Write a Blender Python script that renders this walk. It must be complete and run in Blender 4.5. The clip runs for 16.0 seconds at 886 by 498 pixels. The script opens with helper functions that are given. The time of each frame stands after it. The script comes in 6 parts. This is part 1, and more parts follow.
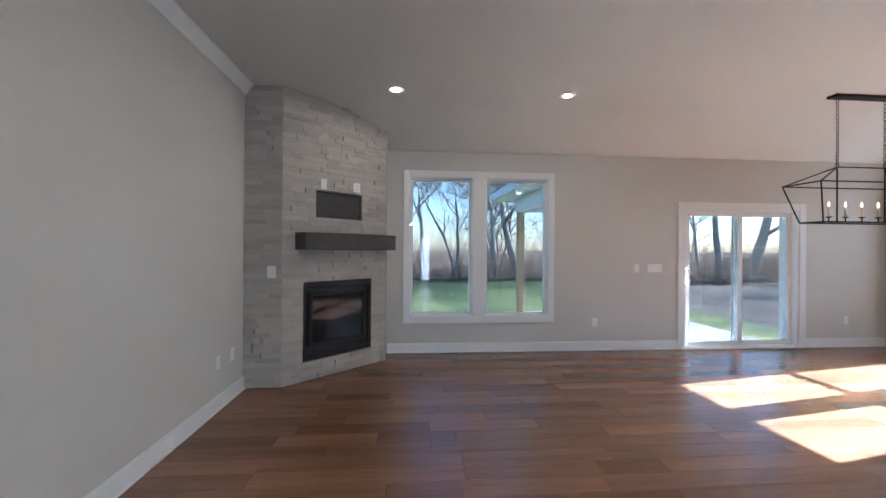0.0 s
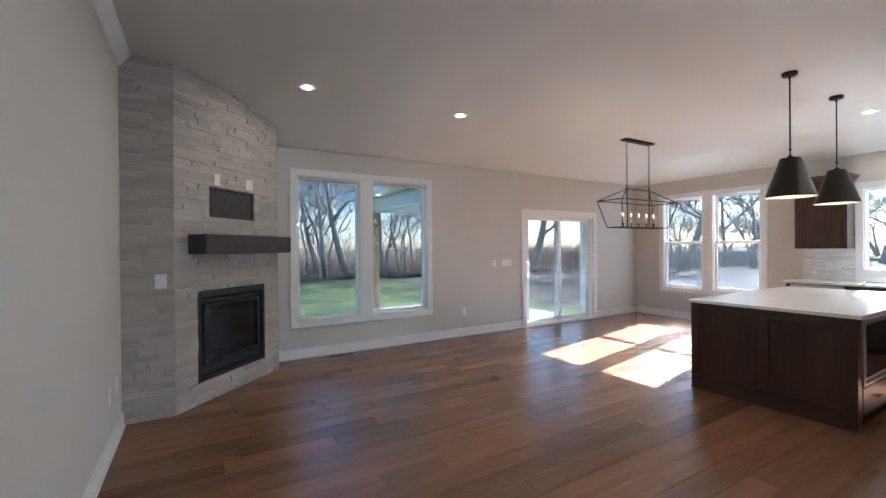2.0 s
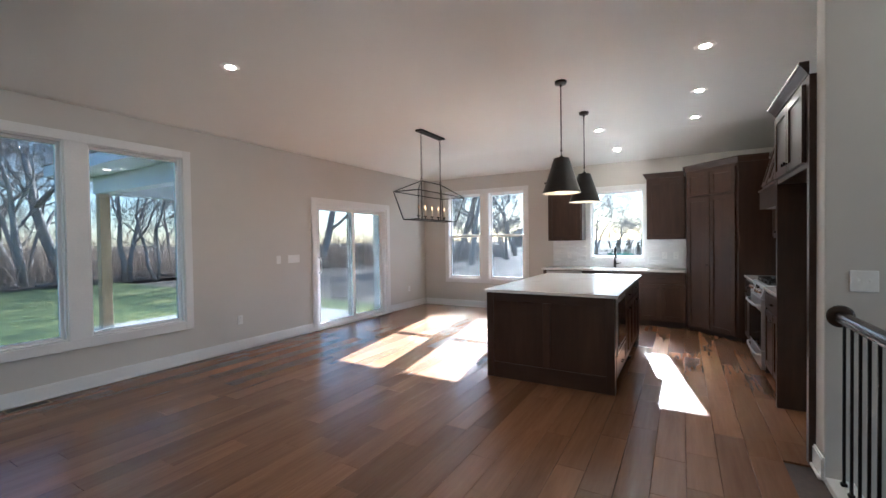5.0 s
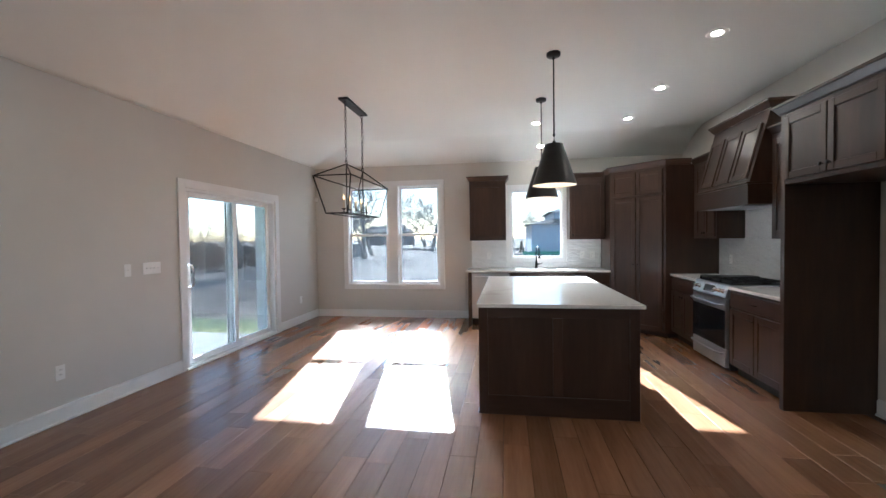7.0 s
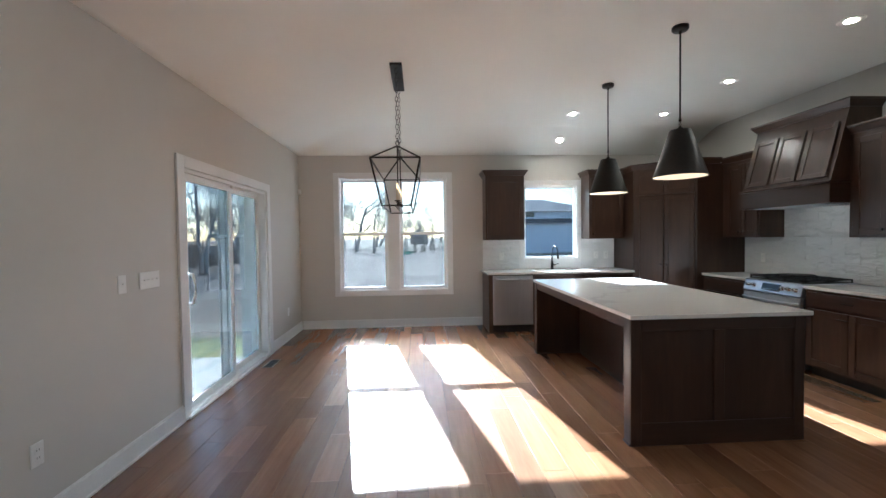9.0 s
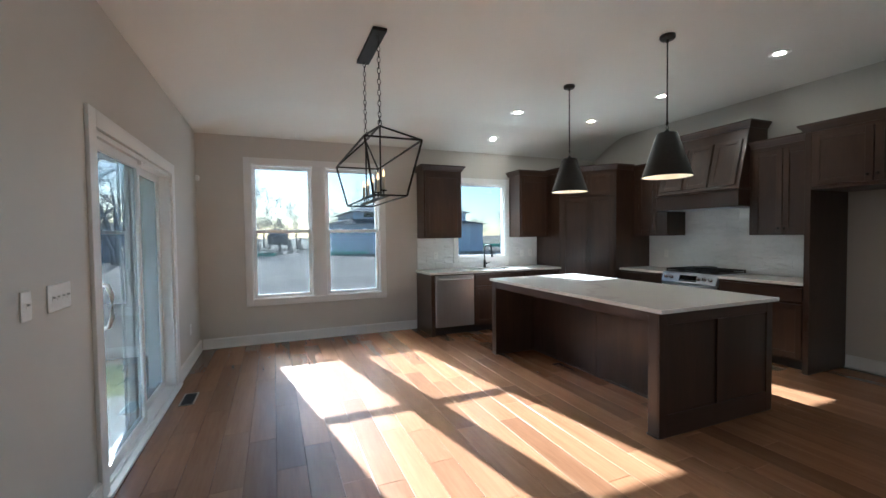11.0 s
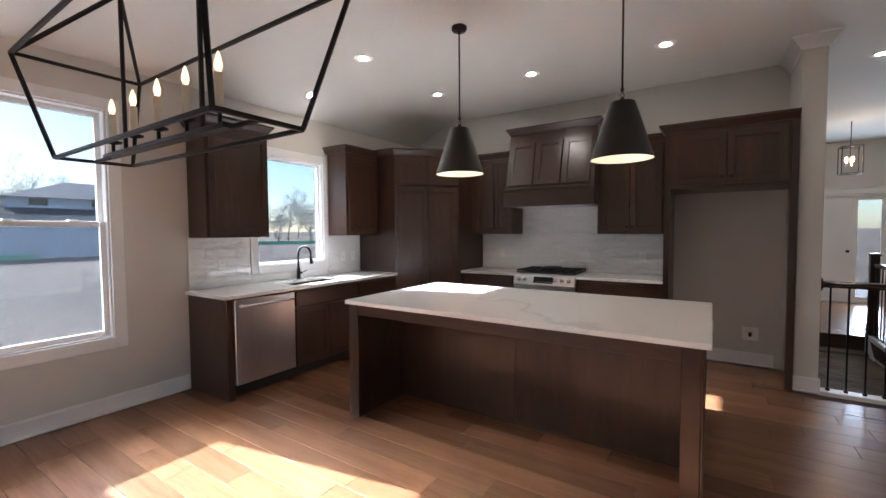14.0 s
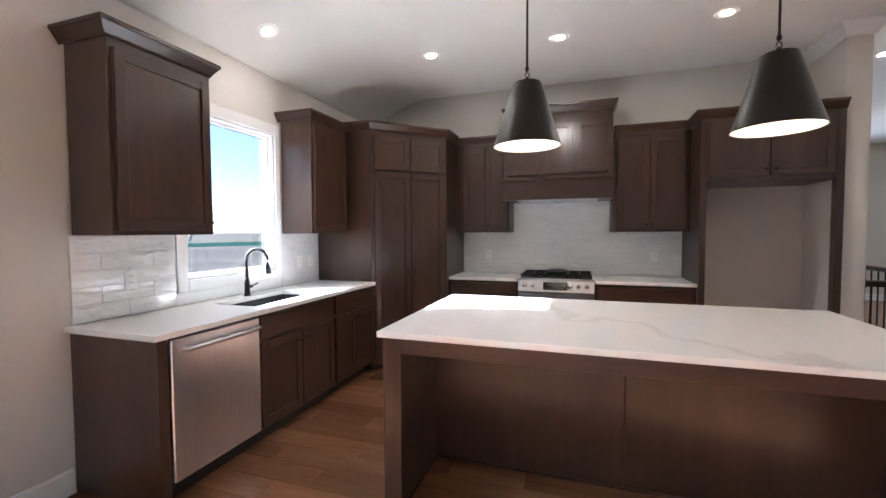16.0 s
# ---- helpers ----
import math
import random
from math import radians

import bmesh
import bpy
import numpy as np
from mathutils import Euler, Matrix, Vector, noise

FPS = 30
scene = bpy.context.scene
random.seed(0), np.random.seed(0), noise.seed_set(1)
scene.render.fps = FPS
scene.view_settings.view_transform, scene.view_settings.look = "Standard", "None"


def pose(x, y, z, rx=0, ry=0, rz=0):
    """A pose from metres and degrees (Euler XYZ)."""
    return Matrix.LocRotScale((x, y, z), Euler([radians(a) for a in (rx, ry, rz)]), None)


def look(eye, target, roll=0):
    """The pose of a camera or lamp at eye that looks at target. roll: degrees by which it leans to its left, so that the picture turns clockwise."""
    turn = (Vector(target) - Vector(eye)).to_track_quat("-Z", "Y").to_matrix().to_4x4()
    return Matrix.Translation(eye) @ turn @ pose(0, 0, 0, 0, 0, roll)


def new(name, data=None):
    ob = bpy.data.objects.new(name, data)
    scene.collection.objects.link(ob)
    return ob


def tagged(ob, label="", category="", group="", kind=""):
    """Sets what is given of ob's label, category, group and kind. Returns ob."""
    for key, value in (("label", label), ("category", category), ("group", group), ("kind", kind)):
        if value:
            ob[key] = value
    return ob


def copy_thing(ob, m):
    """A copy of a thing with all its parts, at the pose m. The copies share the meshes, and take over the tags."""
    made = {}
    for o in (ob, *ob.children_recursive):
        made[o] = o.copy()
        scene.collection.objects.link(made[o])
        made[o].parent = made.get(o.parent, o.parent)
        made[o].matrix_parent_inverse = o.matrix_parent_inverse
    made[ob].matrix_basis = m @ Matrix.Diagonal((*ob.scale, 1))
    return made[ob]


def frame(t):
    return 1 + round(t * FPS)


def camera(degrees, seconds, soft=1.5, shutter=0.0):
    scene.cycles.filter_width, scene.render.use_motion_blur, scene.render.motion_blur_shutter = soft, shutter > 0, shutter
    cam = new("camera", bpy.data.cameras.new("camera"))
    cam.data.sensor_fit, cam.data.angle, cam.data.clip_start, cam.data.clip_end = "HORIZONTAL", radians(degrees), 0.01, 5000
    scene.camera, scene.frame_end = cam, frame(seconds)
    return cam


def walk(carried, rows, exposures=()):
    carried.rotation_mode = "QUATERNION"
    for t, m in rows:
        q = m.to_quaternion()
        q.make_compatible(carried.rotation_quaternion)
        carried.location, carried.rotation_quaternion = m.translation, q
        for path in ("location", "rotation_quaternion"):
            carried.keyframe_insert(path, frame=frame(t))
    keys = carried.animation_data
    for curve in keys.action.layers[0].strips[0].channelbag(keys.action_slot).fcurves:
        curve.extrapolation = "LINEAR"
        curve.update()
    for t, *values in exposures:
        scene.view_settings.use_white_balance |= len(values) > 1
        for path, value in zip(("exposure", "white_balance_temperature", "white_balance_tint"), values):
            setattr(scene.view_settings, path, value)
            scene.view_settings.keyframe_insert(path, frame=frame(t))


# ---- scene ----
cam = camera(94.1, 16.0)
PATH = [
    (0, (1.812, 0.247, 1.432), (1.98, 2.24, 1.437), 0.4),
    (0.5, (1.468, 0.305, 1.444), (1.87, 2.265, 1.447), 0.3),
    (1, (1.191, 0.313, 1.428), (1.818, 2.212, 1.435), -0.1),
    (1.5, (0.915, 0.335, 1.44), (1.759, 2.148, 1.447), -0.4),
    (2, (0.691, 0.287, 1.464), (1.715, 2.004, 1.459), -0.5),
    (2.5, (0.605, 0.233, 1.454), (1.762, 1.864, 1.449), -0.7),
    (3, (0.557, 0.23, 1.453), (1.833, 1.77, 1.44), -0.8),
    (3.5, (0.599, 0.222, 1.44), (1.978, 1.671, 1.42), -0.8),
    (4, (0.696, 0.318, 1.431), (2.19, 1.648, 1.401), -0.9),
    (4.5, (0.935, 0.54, 1.44), (2.547, 1.723, 1.404), -0.9),
    (5, (1.098, 0.852, 1.419), (2.827, 1.857, 1.383), -0.8),
    (7.5, (1.838, 2.845, 1.46), (3.828, 3.035, 1.407), -0.7),
    (8, (1.98, 3.293, 1.462), (3.977, 3.397, 1.411), -0.6),
    (10.5, (2.902, 4.907, 1.464), (4.816, 4.329, 1.397), -0.9),
    (11, (3.023, 5.093, 1.442), (4.872, 4.335, 1.378), -0.7),
    (11.5, (3.197, 5.174, 1.458), (4.964, 4.241, 1.381), -0.8),
    (12, (3.469, 5.184, 1.46), (5.136, 4.081, 1.38), -0.8),
    (12.5, (3.837, 5.174, 1.461), (5.381, 3.905, 1.379), -0.7),
    (13, (4.235, 5.077, 1.47), (5.638, 3.655, 1.381), -0.6),
    (13.5, (4.687, 5.001, 1.464), (5.929, 3.436, 1.369), -0.5),
    (14, (5.058, 4.935, 1.456), (6.15, 3.262, 1.367), -0.4),
    (14.5, (5.387, 4.793, 1.444), (6.336, 3.035, 1.353), -0.4),
    (15, (5.735, 4.71, 1.437), (6.56, 2.89, 1.344), -0.3),
    (15.5, (6.129, 4.64, 1.423), (6.841, 2.773, 1.337), -0.3),
    (16, (6.503, 4.499, 1.414), (7.137, 2.604, 1.331), -0.3),
]
walk(cam, [(t, look(eye, target, roll)) for t, eye, target, roll in PATH],
     [(0.0, 3.96, 5100, 7), (3.5, 3.86, 5320, 8), (5.0, 3.76, 5250, 6), (7.5, 3.70, 5120, 3), (11.0, 3.20, 5120, -1), (12.5, 3.08, 5300, 6), (14.5, 3.60, 5600, 12), (16.0, 4.04, 5400, 11)])
# ---- world, sun, exposure ----
SUN_DIR = Vector((1.0, 0.188, 0.530)).normalized()          # towards the sun
world = bpy.data.worlds.new("world")
scene.world = world
world.use_nodes = True
wn, wl = world.node_tree.nodes, world.node_tree.links
sky = wn.new("ShaderNodeTexSky")
sky.sky_type = "NISHITA"
sky.sun_disc = False
sky.sun_elevation = math.asin(SUN_DIR.z)
sky.sun_rotation = math.atan2(SUN_DIR.x, SUN_DIR.y)
sky.air_density, sky.dust_density, sky.ozone_density = 1.0, 0.5, 1.5
wl.new(sky.outputs[0], wn["Background"].inputs["Color"])
wn["Background"].inputs["Strength"].default_value = 0.09
sun_data = bpy.data.lights.new("sun", "SUN")
sun_data.energy, sun_data.angle, sun_data.color = 5.0, radians(0.5), (1.0, 0.95, 0.88)
sun = new("sun", sun_data)
sun.matrix_world = look((30, 6, 20), Vector((30, 6, 20)) - SUN_DIR)
# area lamp added at the entry's glass: sky light, strengthened to brighten the west wall
entry_data = bpy.data.lights.new("entry_daylight", "AREA")
entry_data.shape, entry_data.size, entry_data.size_y = "RECTANGLE", 0.34, 1.87
entry_data.energy, entry_data.color = 4.5, (0.86, 0.93, 1.0)
entry = new("entry_daylight", entry_data)
entry.matrix_world = look((2.56, -5.96, 1.05), Vector((2.56, 0, 1.05)))


# ---- materials ----
def nodes_of(name):
    m = bpy.data.materials.new(name)
    m.use_nodes = True
    return m, m.node_tree.nodes, m.node_tree.links, m.node_tree.nodes["Principled BSDF"]


def ramp(n, stops):
    r = n.new("ShaderNodeValToRGB")
    while len(r.color_ramp.elements) < len(stops):
        r.color_ramp.elements.new(0.5)
    for e, (p, c) in zip(r.color_ramp.elements, stops):
        e.position, e.color = p, (*c, 1)
    return r


def coords(n, l, scale=(1, 1, 1), randomize=False, turn=(0, 0, 0)):
    """Object coordinates, stretched, with an offset of its own for each object if asked."""
    tc = n.new("ShaderNodeTexCoord")
    mp = n.new("ShaderNodeMapping")
    mp.inputs["Scale"].default_value = scale
    mp.inputs["Rotation"].default_value = turn
    l.new(tc.outputs["Object"], mp.inputs["Vector"])
    if randomize:
        oi = n.new("ShaderNodeObjectInfo")
        geo = n.new("ShaderNodeNewGeometry")
        s = n.new("ShaderNodeMath")
        s.operation = "ADD"
        l.new(oi.outputs["Random"], s.inputs[0])
        l.new(geo.outputs["Random Per Island"], s.inputs[1])
        k = n.new("ShaderNodeMath")
        k.operation = "MULTIPLY"
        k.inputs[1].default_value = 37.0
        l.new(s.outputs[0], k.inputs[0])
        cx = n.new("ShaderNodeCombineXYZ")
        for i in range(3):
            l.new(k.outputs[0], cx.inputs[i])
        l.new(cx.outputs[0], mp.inputs["Location"])
        return mp.outputs[0], s.outputs[0]
    return mp.outputs[0], None


def noisy(n, l, vec, scale, detail=4.0, rough=0.55):
    t = n.new("ShaderNodeTexNoise")
    t.inputs["Scale"].default_value, t.inputs["Detail"].default_value, t.inputs["Roughness"].default_value = scale, detail, rough
    l.new(vec, t.inputs["Vector"])
    return t.outputs["Fac"]


def bumped(n, l, fac, b, strength, dist=0.002):
    k = n.new("ShaderNodeBump")
    k.inputs["Strength"].default_value, k.inputs["Distance"].default_value = strength, dist
    l.new(fac, k.inputs["Height"])
    l.new(k.outputs[0], b.inputs["Normal"])
    return k


def surface(name, dark, light, rough=0.5, metal=0.0, scale=(1, 1, 1), fine=40.0, coarse=2.5, bump=0.1, spread=0.06, dist=0.002, coat=0.0):
    """Two scales of variation between two colours, slight changes of gloss, fine relief."""
    m, n, l, b = nodes_of(name)
    v, _ = coords(n, l, scale)
    a, c = noisy(n, l, v, fine, 5), noisy(n, l, v, coarse, 3)
    mix = n.new("ShaderNodeMix")
    mix.inputs["Factor"].default_value = 0.5
    l.new(a, mix.inputs[2])
    l.new(c, mix.inputs[3])
    r = ramp(n, [(0.35, dark), (0.65, light)])
    l.new(mix.outputs[0], r.inputs[0])
    l.new(r.outputs[0], b.inputs["Base Color"])
    rr = n.new("ShaderNodeMapRange")
    rr.inputs["To Min"].default_value, rr.inputs["To Max"].default_value = rough - spread, rough + spread
    l.new(c, rr.inputs["Value"])
    l.new(rr.outputs[0], b.inputs["Roughness"])
    b.inputs["Metallic"].default_value = metal
    b.inputs["Coat Weight"].default_value = coat
    if bump:
        bumped(n, l, a, b, bump, dist)
    return m


def wood(name, stops, grain=(1.2, 22, 22), rough=0.3, bump=0.12, tone=0.0, gloss=0.06):
    """Stained wood: grain along local x of the mapping, each board with its own tone."""
    m, n, l, b = nodes_of(name)
    v, rnd = coords(n, l, grain, True)
    d = noisy(n, l, v, 1.0, 6, 0.6)
    f = noisy(n, l, v, 5.0, 4, 0.6)
    mix = n.new("ShaderNodeMix")
    mix.inputs["Factor"].default_value = 0.35
    l.new(d, mix.inputs[2])
    l.new(f, mix.inputs[3])
    r = ramp(n, stops)
    l.new(mix.outputs[0], r.inputs[0])
    col = r.outputs[0]
    if tone:
        fr = n.new("ShaderNodeMath")
        fr.operation = "FRACT"
        l.new(rnd, fr.inputs[0])
        mr = n.new("ShaderNodeMapRange")
        mr.inputs["To Min"].default_value, mr.inputs["To Max"].default_value = 1 - tone, 1 + tone
        l.new(fr.outputs[0], mr.inputs["Value"])
        hs = n.new("ShaderNodeHueSaturation")
        l.new(mr.outputs[0], hs.inputs["Value"])
        l.new(col, hs.inputs["Color"])
        col = hs.outputs[0]
    l.new(col, b.inputs["Base Color"])
    rr = n.new("ShaderNodeMapRange")
    rr.inputs["To Min"].default_value, rr.inputs["To Max"].default_value = rough - gloss, rough + gloss
    l.new(d, rr.inputs["Value"])
    l.new(rr.outputs[0], b.inputs["Roughness"])
    if bump:
        bumped(n, l, f, b, bump, 0.001)
    return m


def glowing(name, color, strength):
    m, n, l, b = nodes_of(name)
    b.inputs["Base Color"].default_value = (*color, 1)
    b.inputs["Emission Color"].default_value = (*color, 1)
    b.inputs["Emission Strength"].default_value = strength
    return m


def tinted_glass(name, tint=(1, 1, 1), rough=0.0):
    m, n, l, b = nodes_of(name)
    b.inputs["Base Color"].default_value = (*tint, 1)
    b.inputs["Transmission Weight"].default_value = 1.0
    b.inputs["Roughness"].default_value = rough
    b.inputs["IOR"].default_value = 1.3
    return m


M_WALL = surface("wall_paint", (0.585, 0.562, 0.518), (0.615, 0.592, 0.548), 0.62, fine=260, coarse=1.2, bump=0.10, dist=0.001)
M_CEIL = surface("ceiling_paint", (0.825, 0.835, 0.80), (0.855, 0.865, 0.83), 0.75, fine=180, coarse=0.8, bump=0.12, dist=0.001)
M_TRIM = surface("trim_paint", (0.76, 0.76, 0.75), (0.82, 0.82, 0.81), 0.35, fine=60, coarse=2, bump=0.04)
M_VINYL = surface("white_vinyl", (0.78, 0.79, 0.79), (0.84, 0.85, 0.85), 0.3, fine=40, coarse=3, bump=0.02)
M_PLATE = surface("white_plastic", (0.80, 0.80, 0.78), (0.86, 0.86, 0.84), 0.35, fine=30, coarse=6, bump=0.02)
M_SLOT = surface("dark_slot", (0.03, 0.03, 0.03), (0.06, 0.06, 0.06), 0.6)
M_FLOOR = wood("hickory_plank", [(0.25, (0.115, 0.050, 0.025)), (0.42, (0.176, 0.083, 0.041)), (0.6, (0.216, 0.107, 0.055)), (0.8, (0.265, 0.142, 0.077))],
               (0.8, 10, 10), 0.26, 0.004, 0.26, 0.02)
M_SUBFLOOR = surface("floor_joint", (0.04, 0.022, 0.014), (0.07, 0.04, 0.025), 0.8)
M_CAB = wood("dark_cabinet_wood", [(0.30, (0.026, 0.0122, 0.0070)), (0.5, (0.044, 0.0208, 0.0121)), (0.70, (0.068, 0.0330, 0.0195))],
             (6, 6, 0.7), 0.29, 0.0, 0.10, 0.015)
M_CABH = wood("dark_cabinet_wood_level", [(0.30, (0.026, 0.0122, 0.0070)), (0.5, (0.044, 0.0208, 0.0121)), (0.70, (0.068, 0.0330, 0.0195))],
              (0.7, 0.7, 6), 0.29, 0.0, 0.10, 0.015)
for _m in (M_CAB, M_CABH):
    _b = _m.node_tree.nodes["Principled BSDF"]
    _b.inputs["Coat Weight"].default_value, _b.inputs["Coat Roughness"].default_value = 0.25, 0.25
M_REGISTER = surface("bronze_register", (0.20, 0.155, 0.11), (0.28, 0.225, 0.165), 0.4, 0.4, fine=60, coarse=8, bump=0.05)
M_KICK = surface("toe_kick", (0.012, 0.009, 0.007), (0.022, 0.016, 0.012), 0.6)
M_MANTEL = wood("mantel_wood", [(0.25, (0.022, 0.019, 0.018)), (0.5, (0.045, 0.039, 0.036)), (0.75, (0.075, 0.066, 0.06))], (2, 20, 20), 0.5, 0.3)
M_BLACK = surface("black_metal", (0.012, 0.011, 0.010), (0.022, 0.020, 0.019), 0.42, 0.6, fine=80, coarse=8, bump=0.05)
M_RAIL = wood("dark_rail_wood", [(0.25, (0.016, 0.009, 0.007)), (0.75, (0.045, 0.026, 0.018))], (2, 20, 20), 0.25, 0.05)
M_FIREBOX = surface("firebox_metal", (0.010, 0.011, 0.013), (0.020, 0.021, 0.024), 0.38, 0.3, fine=120, coarse=6, bump=0.08)
M_SHADE_IN = surface("shade_inside", (0.80, 0.77, 0.72), (0.86, 0.83, 0.78), 0.5)
M_SHADE = surface("shade_outside", (0.014, 0.013, 0.012), (0.024, 0.022, 0.021), 0.38, 0.4, fine=60, coarse=6, bump=0.05)
M_CANDLE = surface("candle_sleeve", (0.70, 0.62, 0.47), (0.78, 0.70, 0.56), 0.5)
# dark tint dims the bright view outside, in place of a lower exposure there
M_GLASS = tinted_glass("dimmed_window_glass", (0.155, 0.161, 0.167))


def glare_film(m, share, color):
    """A thin film added to a pane; what it scatters stands in for glare haze."""
    n, l = m.node_tree.nodes, m.node_tree.links
    film = n.new("ShaderNodeBsdfTranslucent")
    film.inputs["Color"].default_value = (*color, 1)
    mx = n.new("ShaderNodeMixShader")
    mx.inputs[0].default_value = share
    l.new(n["Principled BSDF"].outputs[0], mx.inputs[1])
    l.new(film.outputs[0], mx.inputs[2])
    l.new(mx.outputs[0], n["Material Output"].inputs["Surface"])


def insect_mesh(name, share):
    """Fine grey mesh: mostly open, the wires catch the light."""
    m, n, l, b = nodes_of(name)
    b.inputs["Base Color"].default_value, b.inputs["Roughness"].default_value = (0.16, 0.165, 0.17, 1), 0.6
    wires, film, clear, mx = n.new("ShaderNodeMixShader"), n.new("ShaderNodeBsdfTranslucent"), n.new("ShaderNodeBsdfTransparent"), n.new("ShaderNodeMixShader")
    film.inputs["Color"].default_value = (0.30, 0.31, 0.32, 1)
    wires.inputs[0].default_value, mx.inputs[0].default_value = 0.5, share
    l.new(b.outputs[0], wires.inputs[1])
    l.new(film.outputs[0], wires.inputs[2])
    l.new(clear.outputs[0], mx.inputs[1])
    l.new(wires.outputs[0], mx.inputs[2])
    l.new(mx.outputs[0], n["Material Output"].inputs["Surface"])
    return m


# slight milky veil over the window views, imitating glare
glare_film(M_GLASS, 0.0016, (0.85, 0.88, 0.92))
M_SCREEN = insect_mesh("insect_mesh", 0.07)
M_DARKGLASS = surface("dark_glass", (0.006, 0.007, 0.009), (0.010, 0.011, 0.013), 0.06, fine=5, coarse=2, bump=0, spread=0.02)
M_DARKGLASS.node_tree.nodes["Principled BSDF"].inputs["Specular IOR Level"].default_value = 0.4
M_BULB = glowing("bulb_glow", (1.0, 0.70, 0.42), 4.0)
M_FLAME = glowing("candle_bulb_glow", (1.0, 0.56, 0.24), 0.32)
M_LANTERN = glowing("lantern_bulb_glow", (1.0, 0.66, 0.34), 25.0)
M_CANGLOW = glowing("recessed_glow", (1.0, 0.84, 0.64), 26.0)
M_SOFFITGLOW = glowing("soffit_glow", (1.0, 0.88, 0.70), 2.0)
M_BAFFLE = surface("recessed_trim", (0.74, 0.73, 0.70), (0.80, 0.79, 0.76), 0.5)
M_CHROME = surface("chrome_knob", (0.62, 0.62, 0.63), (0.74, 0.74, 0.75), 0.15, 1.0, bump=0.0)
M_IRON = surface("cast_iron", (0.010, 0.010, 0.011), (0.022, 0.022, 0.023), 0.55, 0.2, fine=150, coarse=12, bump=0.2)
M_POST = wood("pine_post", [(0.25, (0.36, 0.24, 0.14)), (0.5, (0.50, 0.36, 0.22)), (0.75, (0.60, 0.46, 0.31))], (14, 14, 1.2), 0.6, 0.2)
M_CONCRETE = surface("concrete", (0.42, 0.41, 0.39), (0.54, 0.53, 0.50), 0.85, fine=50, coarse=1.5, bump=0.25)
# the neighbour's siding is white; the blue of its shade is in this colour
M_SIDING_SHADE = surface("shade_blue_siding", (0.62, 0.67, 0.74), (0.69, 0.74, 0.81), 0.6, fine=20, coarse=0.6, bump=0.1)
M_SHINGLE = surface("grey_shingle", (0.11, 0.115, 0.125), (0.20, 0.205, 0.215), 0.85, fine=18, coarse=1.5, bump=0.4, dist=0.01)
M_BARK = surface("bark", (0.21, 0.19, 0.17), (0.48, 0.445, 0.40), 0.9, scale=(1, 1, 0.35), fine=14, coarse=2, bump=0.6, dist=0.02)
M_TWIG = surface("twig_bark", (0.16, 0.135, 0.115), (0.36, 0.315, 0.27), 0.9, fine=10, coarse=2, bump=0.2)
M_BRUSH = wood("dry_brush", [(0.3, (0.16, 0.115, 0.08)), (0.5, (0.30, 0.225, 0.165)), (0.7, (0.44, 0.35, 0.27))], (3, 3, 3), 0.9, 0.1, 0.55)
M_MULCH = surface("leaf_litter", (0.07, 0.05, 0.036), (0.18, 0.135, 0.10), 0.95, fine=22, coarse=1.3, bump=0.6, dist=0.03)
M_CAR = surface("dark_blue_paint", (0.012, 0.022, 0.055), (0.018, 0.03, 0.075), 0.2, 0.3, bump=0, coat=0.6)
M_SILT = surface("green_mesh_fabric", (0.09, 0.46, 0.27), (0.14, 0.56, 0.36), 0.7, fine=30, coarse=1)
M_CONIFER = surface("conifer_leaf", (0.045, 0.05, 0.026), (0.11, 0.115, 0.06), 0.85, fine=26, coarse=4, bump=0.5, dist=0.03)
M_FARROOF = surface("far_roof", (0.15, 0.125, 0.11), (0.21, 0.18, 0.16), 0.9)
# paler and greyer than M_TWIG: distance haze put into the twig colour
M_FARTREE_HAZE = surface("hazed_far_branches", (0.33, 0.31, 0.295), (0.44, 0.42, 0.40), 0.95, fine=3, coarse=0.5, bump=0)


def quartz():
    m, n, l, b = nodes_of("white_quartz")
    v, _ = coords(n, l, (1, 1, 1))
    warp = n.new("ShaderNodeTexNoise")
    warp.inputs["Scale"].default_value, warp.inputs["Detail"].default_value = 1.3, 5
    l.new(v, warp.inputs["Vector"])
    mx = n.new("ShaderNodeMix")
    mx.data_type = "VECTOR"
    mx.inputs["Factor"].default_value = 0.42
    l.new(v, mx.inputs[4])
    l.new(warp.outputs["Color"], mx.inputs[5])
    w = n.new("ShaderNodeTexWave")
    w.wave_type, w.bands_direction = "BANDS", "DIAGONAL"
    w.inputs["Scale"].default_value, w.inputs["Distortion"].default_value = 0.55, 4.0
    w.inputs["Detail"].default_value = 3
    l.new(mx.outputs[1], w.inputs["Vector"])
    r = ramp(n, [(0.0, (0.80, 0.79, 0.77)), (0.995, (0.80, 0.79, 0.77)), (0.9992, (0.735, 0.72, 0.70)), (1.0, (0.70, 0.685, 0.67))])
    l.new(w.outputs["Fac"], r.inputs[0])
    l.new(r.outputs[0], b.inputs["Base Color"])
    b.inputs["Roughness"].default_value = 0.14
    return m


